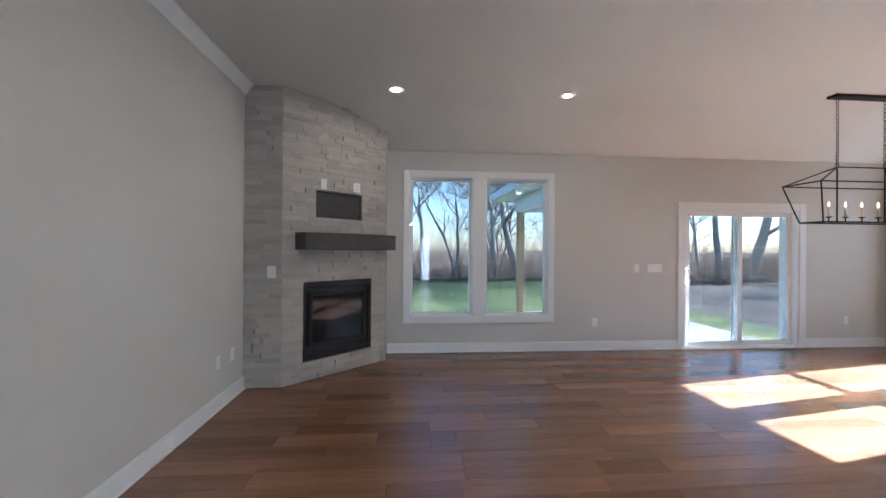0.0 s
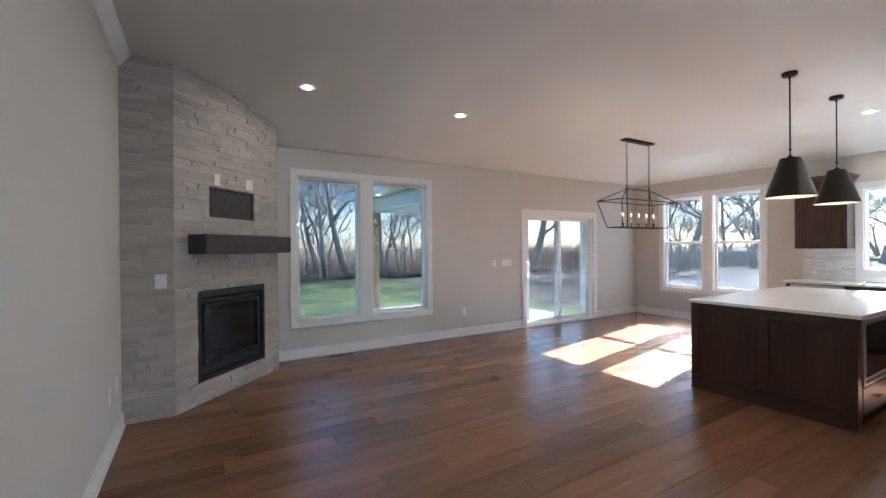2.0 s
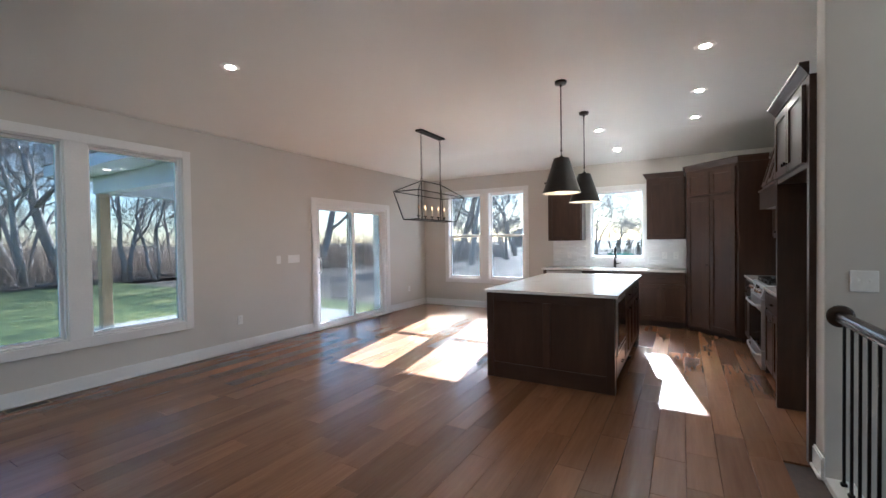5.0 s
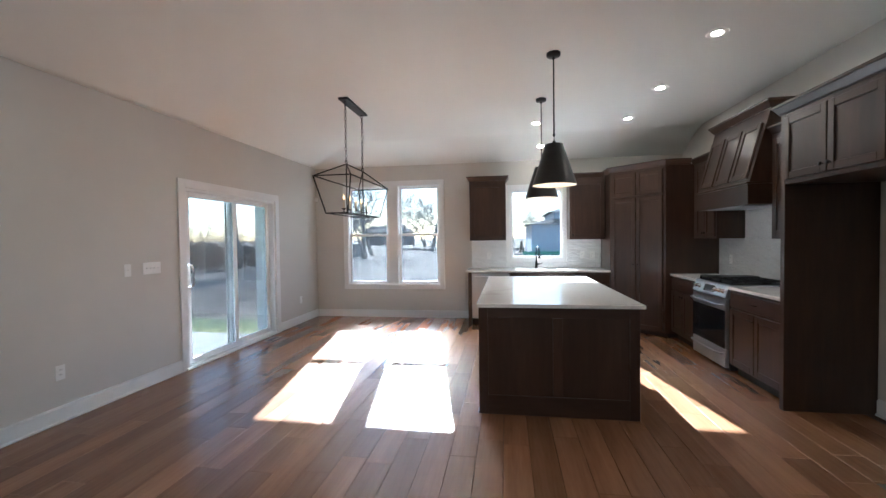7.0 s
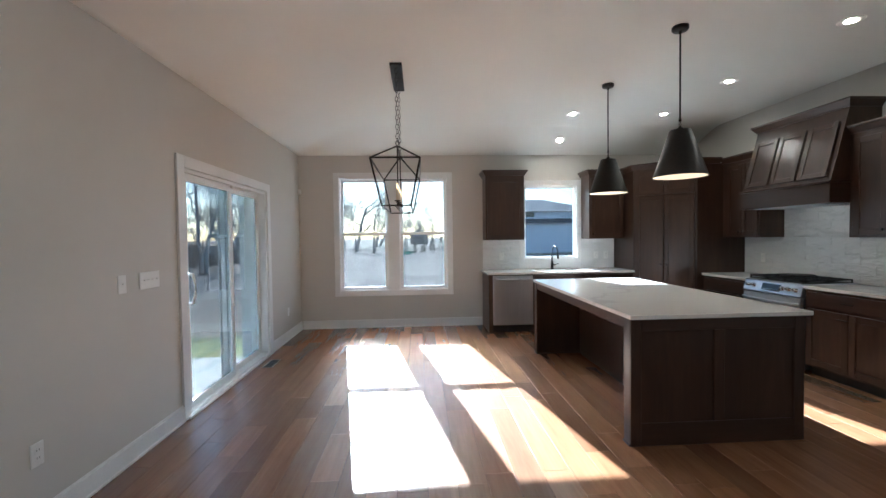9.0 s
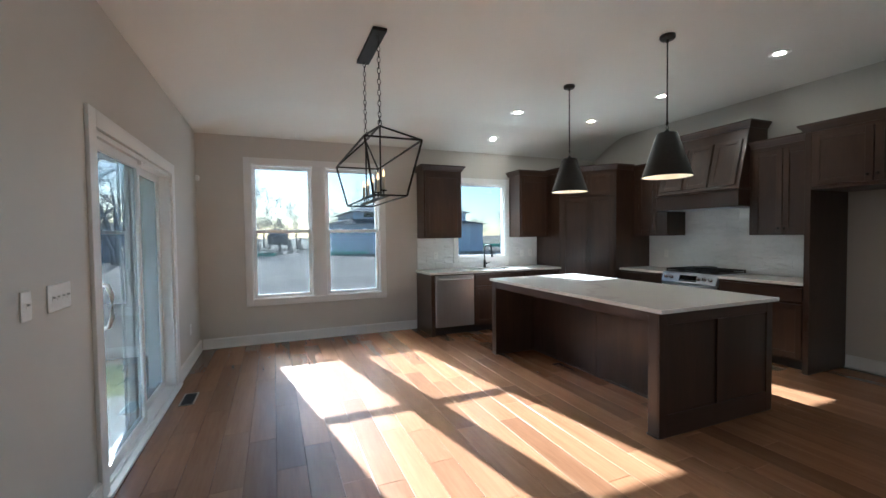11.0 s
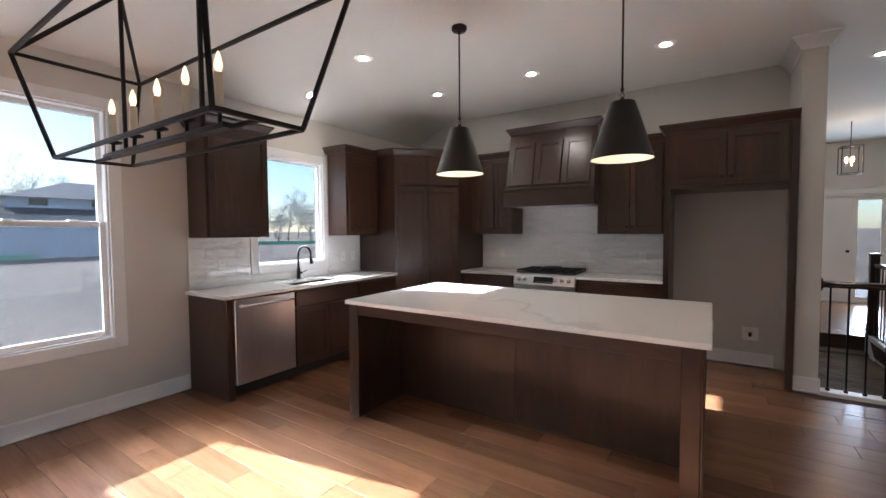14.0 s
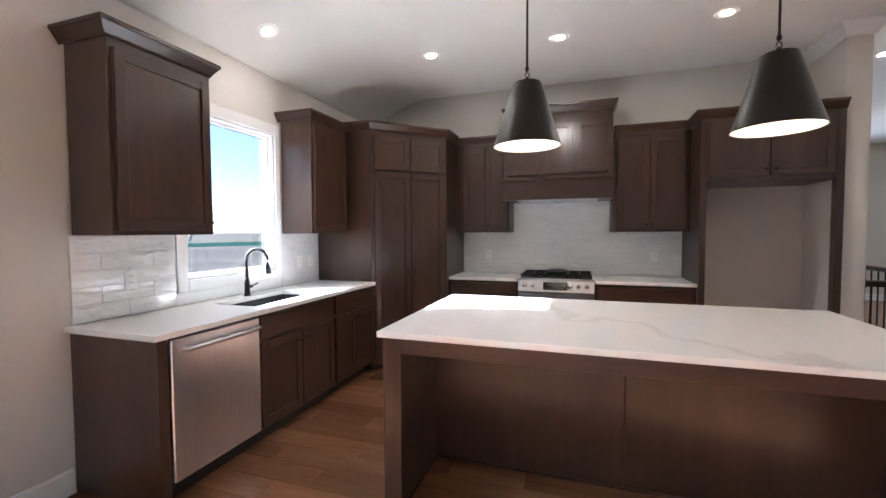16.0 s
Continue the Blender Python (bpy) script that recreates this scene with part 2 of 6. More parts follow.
def tile_glaze():
    m, n, l, b = nodes_of("white_glazed_tile")
    v, _ = coords(n, l, (6, 6, 15), True)
    a = noisy(n, l, v, 1.0, 2, 0.5)
    c = noisy(n, l, v, 0.4, 3)
    r = ramp(n, [(0.3, (0.80, 0.805, 0.80)), (0.7, (0.83, 0.835, 0.83))])
    l.new(c, r.inputs[0])
    l.new(r.outputs[0], b.inputs["Base Color"])
    b.inputs["Roughness"].default_value = 0.05
    b.inputs["Specular IOR Level"].default_value = 0.9
    b.inputs["Coat Weight"].default_value = 0.8
    bumped(n, l, a, b, 1.0, 0.028)
    return m


def ledger_stone():
    m, n, l, b = nodes_of("ledger_stone")
    v, rnd = coords(n, l, (1, 1, 2.2), True)
    a, c = noisy(n, l, v, 34, 7, 0.65), noisy(n, l, v, 5, 3)
    fr = n.new("ShaderNodeMath")
    fr.operation = "FRACT"
    l.new(rnd, fr.inputs[0])
    r = ramp(n, [(0.0, (0.43, 0.398, 0.358)), (0.5, (0.50, 0.466, 0.42)), (0.85, (0.555, 0.518, 0.468)), (1.0, (0.48, 0.432, 0.373))])
    l.new(fr.outputs[0], r.inputs[0])
    r2 = ramp(n, [(0.3, (0.80, 0.80, 0.80)), (0.7, (1, 1, 1))])
    mix = n.new("ShaderNodeMix")
    mix.inputs["Factor"].default_value = 0.5
    l.new(a, mix.inputs[2])
    l.new(c, mix.inputs[3])
    l.new(mix.outputs[0], r2.inputs[0])
    mu = n.new("ShaderNodeMix")
    mu.data_type, mu.blend_type = "RGBA", "MULTIPLY"
    mu.inputs["Factor"].default_value = 1
    l.new(r.outputs[0], mu.inputs[6])
    l.new(r2.outputs[0], mu.inputs[7])
    l.new(mu.outputs[2], b.inputs["Base Color"])
    b.inputs["Roughness"].default_value = 0.8
    bumped(n, l, mix.outputs[0], b, 0.7, 0.012)
    return m


def brushed_steel():
    m, n, l, b = nodes_of("brushed_steel")
    v, _ = coords(n, l, (2, 260, 2))
    a = noisy(n, l, v, 1.0, 3)
    r = ramp(n, [(0.3, (0.60, 0.63, 0.66)), (0.7, (0.70, 0.73, 0.76))])
    l.new(a, r.inputs[0])
    l.new(r.outputs[0], b.inputs["Base Color"])
    b.inputs["Metallic"].default_value = 1
    b.inputs["Roughness"].default_value = 0.33
    bumped(n, l, a, b, 0.05, 0.001)
    return m


def turf(name, stops, fine=60, coarse=0.35, bump=0.8, dist=0.04):
    m, n, l, b = nodes_of(name)
    v, _ = coords(n, l)
    a, c = noisy(n, l, v, fine, 6, 0.7), noisy(n, l, v, coarse, 5)
    mix = n.new("ShaderNodeMix")
    mix.inputs["Factor"].default_value = 0.55
    l.new(a, mix.inputs[2])
    l.new(c, mix.inputs[3])
    r = ramp(n, stops)
    l.new(mix.outputs[0], r.inputs[0])
    l.new(r.outputs[0], b.inputs["Base Color"])
    b.inputs["Roughness"].default_value = 0.9
    bumped(n, l, a, b, bump, dist)
    return m


M_FIELD = turf("dry_field", [(0.32, (0.16, 0.125, 0.075)), (0.5, (0.22, 0.18, 0.11)), (0.68, (0.20, 0.21, 0.10))], 0.6, 0.05)
M_QUARTZ, M_TILE, M_STONE, M_STEEL = quartz(), tile_glaze(), ledger_stone(), brushed_steel()
M_GROUT = surface("pale_grout", (0.77, 0.775, 0.765), (0.81, 0.815, 0.805), 0.7)
# grass tones spread wide so the dark patches stand in for tree shadows
M_GRASS_DAPPLED = turf("shade_dappled_grass", [(0.40, (0.026, 0.052, 0.014)), (0.5, (0.098, 0.138, 0.036)), (0.59, (0.27, 0.275, 0.095))], 5, 0.45)
M_DIRT = turf("bare_dirt", [(0.32, (0.07, 0.053, 0.038)), (0.5, (0.18, 0.143, 0.108)), (0.66, (0.31, 0.255, 0.20))], 0.9, 0.12, 1.0, 0.35)


# ---- building blocks ----
ORIGIN = {}


def bx(bm, a, b, r=0.0, m=None):
    """A box between two corners, its edges chamfered by r."""
    lo = [min(p, q) for p, q in zip(a, b)]
    hi = [max(p, q) for p, q in zip(a, b)]
    if r <= 0:
        vs = [bm.verts.new((x, y, z)) for x in (lo[0], hi[0]) for y in (lo[1], hi[1]) for z in (lo[2], hi[2])]
        for f in ((0, 1, 3, 2), (4, 6, 7, 5), (0, 4, 5, 1), (2, 3, 7, 6), (0, 2, 6, 4), (1, 5, 7, 3)):
            bm.faces.new([vs[i] for i in f])
    else:
        r = min(r, *[(h - l) * 0.45 for l, h in zip(lo, hi)])
        v = {}
        for sx in (0, 1):
            for sy in (0, 1):
                for sz in (0, 1):
                    s = (sx, sy, sz)
                    for ax in range(3):
                        p = []
                        for k in range(3):
                            edge = hi[k] if s[k] else lo[k]
                            p.append(edge if k == ax else (edge - r if s[k] else edge + r))
                        v[s, ax] = bm.verts.new(p)
        for ax in range(3):
            o1, o2 = [k for k in range(3) if k != ax]
            for side in (0, 1):
                ring = []
                for c1, c2 in ((0, 0), (1, 0), (1, 1), (0, 1)):
                    s = [0, 0, 0]
                    s[ax], s[o1], s[o2] = side, c1, c2
                    ring.append(v[tuple(s), ax])
                bm.faces.new(ring)
            for c1 in (0, 1):
                for c2 in (0, 1):
                    s0, s1 = [0, 0, 0], [0, 0, 0]
                    s0[o1], s0[o2], s1[o1], s1[o2] = c1, c2, c1, c2
                    s0[ax], s1[ax] = 0, 1
                    s0, s1 = tuple(s0), tuple(s1)
                    bm.faces.new((v[s0, o1], v[s1, o1], v[s1, o2], v[s0, o2]))
        for sx in (0, 1):
            for sy in (0, 1):
                for sz in (0, 1):
                    bm.faces.new([v[(sx, sy, sz), ax] for ax in range(3)])
        vs = list(v.values())
    if m is not None:
        for p in vs:
            p.co = m @ p.co
    return vs


def lathe(bm, profile, seg=24, m=None, cap=True):
    """A turned body about z from (radius, height) pairs."""
    rings = []
    for r, z in profile:
        rings.append([bm.verts.new((r * math.cos(2 * math.pi * i / seg), r * math.sin(2 * math.pi * i / seg), z)) for i in range(seg)])
    for p, q in zip(rings, rings[1:]):
        for i in range(seg):
            bm.faces.new((p[i], p[(i + 1) % seg], q[(i + 1) % seg], q[i]))
    if cap:
        bm.faces.new(rings[0][::-1])
        bm.faces.new(rings[-1])
    if m is not None:
        for ring in rings:
            for p in ring:
                p.co = m @ p.co


def rod(bm, a, b, r, seg=8, r2=None):
    """A round bar from a to b."""
    a, b = Vector(a), Vector(b)
    turn = (b - a).to_track_quat("Z", "Y").to_matrix().to_4x4()
    lathe(bm, [(r, 0), (r if r2 is None else r2, (b - a).length)], seg, Matrix.Translation(a) @ turn)


def sweep(bm, pts, r, seg=10):
    """A bent tube through points."""
    pts = [Vector(p) for p in pts]
    rings = []
    for i, p in enumerate(pts):
        d = (pts[min(i + 1, len(pts) - 1)] - pts[max(i - 1, 0)]).normalized()
        q = d.to_track_quat("Z", "Y").to_matrix()
        rr = r[i] if isinstance(r, (list, tuple)) else r
        rings.append([bm.verts.new(p + q @ Vector((rr * math.cos(2 * math.pi * k / seg), rr * math.sin(2 * math.pi * k / seg), 0))) for k in range(seg)])
    for p, q in zip(rings, rings[1:]):
        for k in range(seg):
            bm.faces.new((p[k], p[(k + 1) % seg], q[(k + 1) % seg], q[k]))
    bm.faces.new(rings[0][::-1])
    bm.faces.new(rings[-1])


def prism(bm, outline, z0, z1, m=None):
    """An upright prism on an outline in x and y."""
    lo = [bm.verts.new((x, y, z0)) for x, y in outline]
    hi = [bm.verts.new((x, y, z1)) for x, y in outline]
    k = len(outline)
    for i in range(k):
        bm.faces.new((lo[i], lo[(i + 1) % k], hi[(i + 1) % k], hi[i]))
    bm.faces.new(lo[::-1])
    bm.faces.new(hi)
    if m is not None:
        for p in lo + hi:
            p.co = m @ p.co


def finish(name, bm, material, org, smooth=False, m=None):
    if m is not None:
        bm.transform(m)
    bmesh.ops.recalc_face_normals(bm, faces=bm.faces)
    if smooth:
        for f in bm.faces:
            f.smooth = True
    bm.transform(Matrix.Translation(-Vector(org)))
    me = bpy.data.meshes.new(name)
    bm.to_mesh(me)
    bm.free()
    me.materials.append(material)
    return me


def thing(name, at, label="", category="", group="", kind=""):
    """An empty at the base of a thing, to hold its parts."""
    ob = new(name)
    ob.empty_display_size = 0.1
    ob.location = at
    ORIGIN[ob] = Vector(at)
    return tagged(ob, label, category, group, kind)


def part(name, bm, material, parent, label="", smooth=False, m=None):
    """One mesh under a thing or a part; coordinates are those of the place."""
    org = ORIGIN[parent]
    ob = new(name, finish(name, bm, material, org, smooth, m))
    ob.parent = parent
    ORIGIN[ob] = org
    if label:
        ob["label"] = label
    return ob


def solid(name, bm, material, at=(0, 0, 0), label="", category="", group="", kind="", smooth=False):
    """One top-level mesh."""
    ob = new(name, finish(name, bm, material, at, smooth))
    ob.location = at
    ORIGIN[ob] = Vector(at)
    return tagged(ob, label, category, group, kind)


def boxes(*specs, r=0.0):
    bm = bmesh.new()
    for a, b in specs:
        bx(bm, a, b, r)
    return bm


def one(a, b, r=0.0):
    return boxes((a, b), r=r)


def wall_cells(bm, axis, f0, f1, u0, u1, z0, z1, holes=()):
    """Wall mass between two faces with openings (u0, u1, z0, z1) right through it."""
    us = sorted({u0, u1, *[h[0] for h in holes], *[h[1] for h in holes]})
    zs = sorted({z0, z1, *[h[2] for h in holes], *[h[3] for h in holes]})
    for ua, ub in zip(us, us[1:]):
        for za, zb in zip(zs, zs[1:]):
            uc, zc = (ua + ub) / 2, (za + zb) / 2
            if any(h[0] < uc < h[1] and h[2] < zc < h[3] for h in holes):
                continue
            if axis == "y":
                bx(bm, (ua, f0, za), (ub, f1, zb))
            else:
                bx(bm, (f0, ua, za), (f1, ub, zb))


# ---- plan ----
WX, NY, EX, SY = 0.14, 6.0, 9.13, -0.50      # inner faces of the west, north, east and kitchen walls
CEIL, COVE_N, COVE_E = 3.11, 2.81, 2.80      # flat ceiling; where its sloped edges meet the walls
COVE_Y, COVE_X = 4.98, 8.40
FRONT = -6.0                                  # inner face of the front wall of the hall
STAIR = (3.30, 4.25, -2.75, 0.04)              # stair opening
NWIN = (1.835, 3.80, 0.505, 2.445)
EWIN = (3.615, 5.360, 0.612, 2.432)
SWIN = (1.435, 2.33, 1.085, 2.29)
SLIDER = (5.86, 7.69, 0.0, 2.065)
FRONT_DOOR = (2.28, 3.36, 0.0, 2.10)

bm = bmesh.new()
wall_cells(bm, "y", NY, NY + 0.16, WX - 0.16, EX + 0.16, -0.2, 3.4, [(*NWIN[:2], *NWIN[2:]), SLIDER])
solid("wall_north", bm, M_WALL, label="greige painted wall with the large window and sliding door", category="wall", kind="structure")
bm = bmesh.new()
wall_cells(bm, "x", EX, EX + 0.16, SY - 0.16, NY, -0.2, 3.4, [EWIN, SWIN])
solid("wall_east", bm, M_WALL, label="greige painted wall with dining and sink windows", category="wall", kind="structure")
bm = bmesh.new()
wall_cells(bm, "x", WX - 0.16, WX, FRONT - 0.16, NY, -0.2, 3.4)
solid("wall_west", bm, M_WALL, label="long plain greige painted wall", category="wall", kind="structure")
bm = bmesh.new()
wall_cells(bm, "y", SY - 0.14, SY, 4.42, EX, -0.2, 3.4)
solid("wall_south", bm, M_WALL, label="greige kitchen wall behind range and refrigerator space", category="wall", kind="structure")
bm = bmesh.new()
bx(bm, (4.255, FRONT, -2.9), (4.425, 0.145, 3.4), 0.004)
solid("wall_stair", bm, M_WALL, label="greige wall end between kitchen and stairwell", category="wall", kind="structure")
bm = bmesh.new()
wall_cells(bm, "y", FRONT - 0.16, FRONT, WX, 4.265, -0.2, 3.4, [FRONT_DOOR])
solid("wall_front", bm, M_WALL, label="greige front hall wall with the entry door", category="wall", kind="structure")

# ceiling: flat, with sloped edges along the north and east walls
def drop_n(y):
    return (CEIL - COVE_N) * max(0.0, (y - COVE_Y) / (NY - COVE_Y)) ** 1.35


def drop_e(x):
    return (CEIL - COVE_E) * max(0.0, (x - COVE_X) / (EX - COVE_X)) ** 1.5


bm = bmesh.new()
xs = [WX - 0.1, 3.0, 6.0] + [COVE_X + (EX + 0.06 - COVE_X) * i / 9 for i in range(10)]
ys = [FRONT - 0.1, -3.0, 0.0, 3.0] + [COVE_Y + (NY + 0.06 - COVE_Y) * i / 9 for i in range(10)]
low = [[bm.verts.new((x, y, CEIL - max(drop_n(y), drop_e(x)))) for y in ys] for x in xs]
high = [[bm.verts.new((x, y, 3.38)) for y in ys] for x in xs]
for i in range(len(xs) - 1):
    for j in range(len(ys) - 1):
        f = bm.faces.new((low[i][j], low[i + 1][j], low[i + 1][j + 1], low[i][j + 1]))
        f.smooth = True
        bm.faces.new((high[i][j], high[i][j + 1], high[i + 1][j + 1], high[i + 1][j]))
for g in (0, -1):
    for j in range(len(ys) - 1):
        bm.faces.new((low[g][j], low[g][j + 1], high[g][j + 1], high[g][j]))
    for i in range(len(xs) - 1):
        bm.faces.new((low[i][g], low[i + 1][g], high[i + 1][g], high[i][g]))
solid("ceiling", bm, M_CEIL, label="warm white painted ceiling sloping down at the walls", category="ceiling", kind="structure")

# floor deck around the stair opening; the planks lie on it
SX0, SX1, SY0, SY1 = STAIR
floor = solid("floor", boxes(((WX, SY1, -0.2), (EX, NY, -0.014)), ((SX1 + 0.02, SY, -0.2), (EX, SY1, -0.014)),
                             ((WX, FRONT, -0.2), (SX0, SY1, -0.014)), ((SX0, FRONT, -0.2), (SX1 + 0.02, SY0, -0.014))),
              M_SUBFLOOR, label="brown hickory plank floor with a satin finish", category="floor", kind="structure")


def base_run(name, a, b, out, h=0.135):
    """A baseboard from a to b on a wall, with a small shoe at its foot; out points into the room."""
    bm = bmesh.new()
    (x0, y0), (x1, y1) = a, b
    ox, oy = out
    bx(bm, (x0, y0, 0), (x1 + ox * 0.016, y1 + oy * 0.016, h - 0.012), 0.002)
    bx(bm, (x0, y0, h - 0.012), (x1 + ox * 0.010, y1 + oy * 0.010, h), 0.003)
    bx(bm, (x0 + ox * 0.016, y0 + oy * 0.016, 0), (x1 + ox * 0.029, y1 + oy * 0.029, 0.019), 0.005)
    return solid(name, bm, M_TRIM, label="white painted baseboard with a shoe moulding", category="baseboard", kind="structure")


base_run("baseboard_1", (WX, FRONT), (WX, 4.62), (1, 0))
base_run("baseboard_2", (1.53, NY), (5.76, NY), (0, -1))
base_run("baseboard_3", (7.79, NY), (EX, NY), (0, -1))
base_run("baseboard_4", (EX, 3.05), (EX, 5.97), (-1, 0))
base_run("baseboard_5", (4.50, SY), (5.42, SY), (0, 1))
base_run("baseboard_6", (4.245, 0.145), (4.435, 0.145), (0, 1))
base_run("baseboard_7", (4.255, 0.142), (4.255, 0.145), (-1, 0))
base_run("baseboard_8", (WX + 0.03, FRONT), (2.17, FRONT), (0, 1))

# crown moulding of the west wall and round the wall end
CROWN = [(0.0, 0.0), (0.015, 0.0), (0.022, 0.02), (0.075, 0.082), (0.085, 0.09), (0.085, 0.105), (0.0, 0.105)]


def crown_path(name, pts, top, material, profile=CROWN, flip=1, label="white painted crown moulding"):
    """A moulding swept along level points with mitred corners; it stands out to the right of the way (flip 1)."""
    bm = bmesh.new()
    rings = []
    h = profile[-1][1]
    for i, p in enumerate(pts):
        p = Vector(p)
        d0 = (p - Vector(pts[i - 1])).normalized() if i else None
        d1 = (Vector(pts[i + 1]) - p).normalized() if i + 1 < len(pts) else None
        n0 = Vector((d0.y, -d0.x)) * flip if d0 else None
        n1 = Vector((d1.y, -d1.x)) * flip if d1 else None
        if n0 and n1:
            n = (n0 + n1).normalized()
            n = n / max(0.3, n.dot(n1))
        else:
            n = n0 or n1
        rings.append([bm.verts.new((p.x + n.x * o, p.y + n.y * o, top - h + z)) for o, z in profile])
    k = len(profile)
    for a, b in zip(rings, rings[1:]):
        for j in range(k):
            bm.faces.new((a[j], a[(j + 1) % k], b[(j + 1) % k], b[j]))
    bm.faces.new(rings[0])
    bm.faces.new(rings[-1][::-1])
    return bm


solid("trim_crown_1", crown_path("", [(WX, FRONT), (WX, 4.64)], CEIL - 0.001, M_TRIM), M_TRIM,
      label="white painted crown moulding", category="crown moulding", kind="structure")
solid("trim_crown_2", crown_path("", [(4.425, SY + 0.01), (4.425, 0.145), (4.255, 0.145), (4.255, FRONT)], CEIL - 0.001, M_TRIM, flip=1), M_TRIM,
      label="white painted crown moulding round the wall end", category="crown moulding", kind="structure")


# ---- windows and doors ----
def casing(win, axis, face, outer, parent, into, w=0.095, name="casing"):
    """Flat casing round an opening on the room side, butted pieces."""
    u0, u1, z0, z1 = win
    o0, o1, p0, p1 = outer
    t = 0.02 * into
    for a, b, c, d in ((o0, u0, p0, p1), (u1, o1, p0, p1), (u0, u1, z1, p1), (u0, u1, p0, z0)):
        if d - c < 0.01:
            continue
        q = ((a, face, c), (b, face + t, d)) if axis == "y" else ((face, a, c), (face + t, b, d))
        part(name, one(*q, r=0.003), M_TRIM, parent)


def pbox(axis, face, u0, u1, d0, d1, z0, z1, r=0.0):
    """A box given along a wall: u along it, d from its face outwards."""
    return one((u0, face + d0, z0), (u1, face + d1, z1), r) if axis == "y" else one((face + d0, u0, z0), (face + d1, u1, z1), r)


def ring_of(axis, face, u0, u1, z0, z1, w, d0, d1, r=0.003):
    bm = bmesh.new()
    for a, b, c, d in ((u0, u0 + w, z0, z1), (u1 - w, u1, z0, z1), (u0 + w, u1 - w, z0, z0 + w), (u0 + w, u1 - w, z1 - w, z1)):
        if axis == "y":
            bx(bm, (a, face + d0, c), (b, face + d1, d), r)
        else:
            bx(bm, (face + d0, a, c), (face + d1, b, d), r)
    return bm


def pane(axis, face, u0, u1, z0, z1, d, parent):
    g = part("pane", pbox(axis, face, u0, u1, d, d + 0.006, z0, z1), M_GLASS, parent)
    g.visible_shadow = False
    return g


# large fixed pair on the north wall
w1 = thing("window_1", (2.82, NY, NWIN[2]), "white-framed pair of large fixed picture windows", "window", kind="structure")
casing(NWIN, "y", NY, (1.745, 3.89, 0.412, 2.538), w1, -1)
part("mullion", pbox("y", NY, 2.712, 2.892, -0.02, 0.14, NWIN[2], NWIN[3], 0.003), M_TRIM, w1)
for u0, u1 in ((NWIN[0], 2.712), (2.892, NWIN[1])):
    part("window_frame", ring_of("y", NY, u0, u1, NWIN[2], NWIN[3], 0.016, 0.0, 0.055), M_TRIM, w1)
    part("sash", ring_of("y", NY, u0, u1, NWIN[2], NWIN[3], 0.040, 0.055, 0.12), M_VINYL, w1)
    pane("y", NY, u0 + 0.038, u1 - 0.038, NWIN[2] + 0.038, NWIN[3] - 0.038, 0.085, w1)


def double_hung(parent, u0, u1, z0, z1, mid):
    part("window_frame", ring_of("x", EX, u0, u1, z0, z1, 0.014, 0.0, 0.15), M_VINYL, parent)
    a, b = u0 + 0.014, u1 - 0.014
    up = part("upper_sash", ring_of("x", EX, a, b, mid - 0.012, z1 - 0.014, 0.038, 0.075, 0.115), M_VINYL, parent)
    pane("x", EX, a + 0.036, b - 0.036, mid + 0.024, z1 - 0.050, 0.093, up)
    lo = part("lower_sash", ring_of("x", EX, a, b, z0 + 0.014, mid + 0.022, 0.040, 0.030, 0.072), M_VINYL, parent)
    pane("x", EX, a + 0.038, b - 0.038, z0 + 0.052, mid - 0.016, 0.050, lo)
    fr_ = part("screen_frame", ring_of("x", EX, a, b, z0 + 0.014, mid + 0.010, 0.018, 0.122, 0.134), M_VINYL, parent)
    part("insect_screen", pbox("x", EX, a + 0.017, b - 0.017, 0.127, 0.1285, z0 + 0.031, mid - 0.007), M_SCREEN, fr_, "grey insect screen mesh")
    for u in (a + 0.2, b - 0.2):
        part("sash_lock", pbox("x", EX, u - 0.03, u + 0.03, 0.032, 0.07, mid + 0.022, mid + 0.034, 0.004), M_VINYL, lo)


w2 = thing("window_2", (EX, 4.49, EWIN[2]), "white vinyl pair of double-hung dining windows", "window", kind="structure")
casing(EWIN, "x", EX, (3.525, 5.45, 0.520, 2.522), w2, -1)
part("mullion", pbox("x", EX, 4.395, 4.580, -0.02, 0.14, EWIN[2], EWIN[3], 0.003), M_TRIM, w2)
double_hung(w2, EWIN[0], 4.395, EWIN[2], EWIN[3], 1.525)
double_hung(w2, 4.580, EWIN[1], EWIN[2], EWIN[3], 1.525)

w3 = thing("window_3", (EX, 1.9, SWIN[2]), "white-framed fixed window above the kitchen sink", "window", kind="structure")
casing(SWIN, "x", EX, (1.375, 2.415, 1.0, 2.38), w3, -1)
part("window_frame", ring_of("x", EX, *SWIN, 0.016, 0.0, 0.05), M_TRIM, w3)
part("sash", ring_of("x", EX, *SWIN, 0.034, 0.05, 0.12), M_VINYL, w3)
pane("x", EX, SWIN[0] + 0.032, SWIN[1] - 0.032, SWIN[2] + 0.032, SWIN[3] - 0.032, 0.085, w3)

d1 = thing("door_1", (6.775, NY, 0), "white vinyl sliding glass patio door, closed", "door", kind="structure")
casing(SLIDER, "y", NY, (5.757, 7.79, 0.0, 2.163), d1, -1)
part("door_frame", ring_of("y", NY, *SLIDER, 0.035, 0.0, 0.15), M_VINYL, d1)
part("threshold", pbox("y", NY, 5.80, 7.75, -0.045, 0.0, 0.0, 0.022, 0.005), M_VINYL, d1)
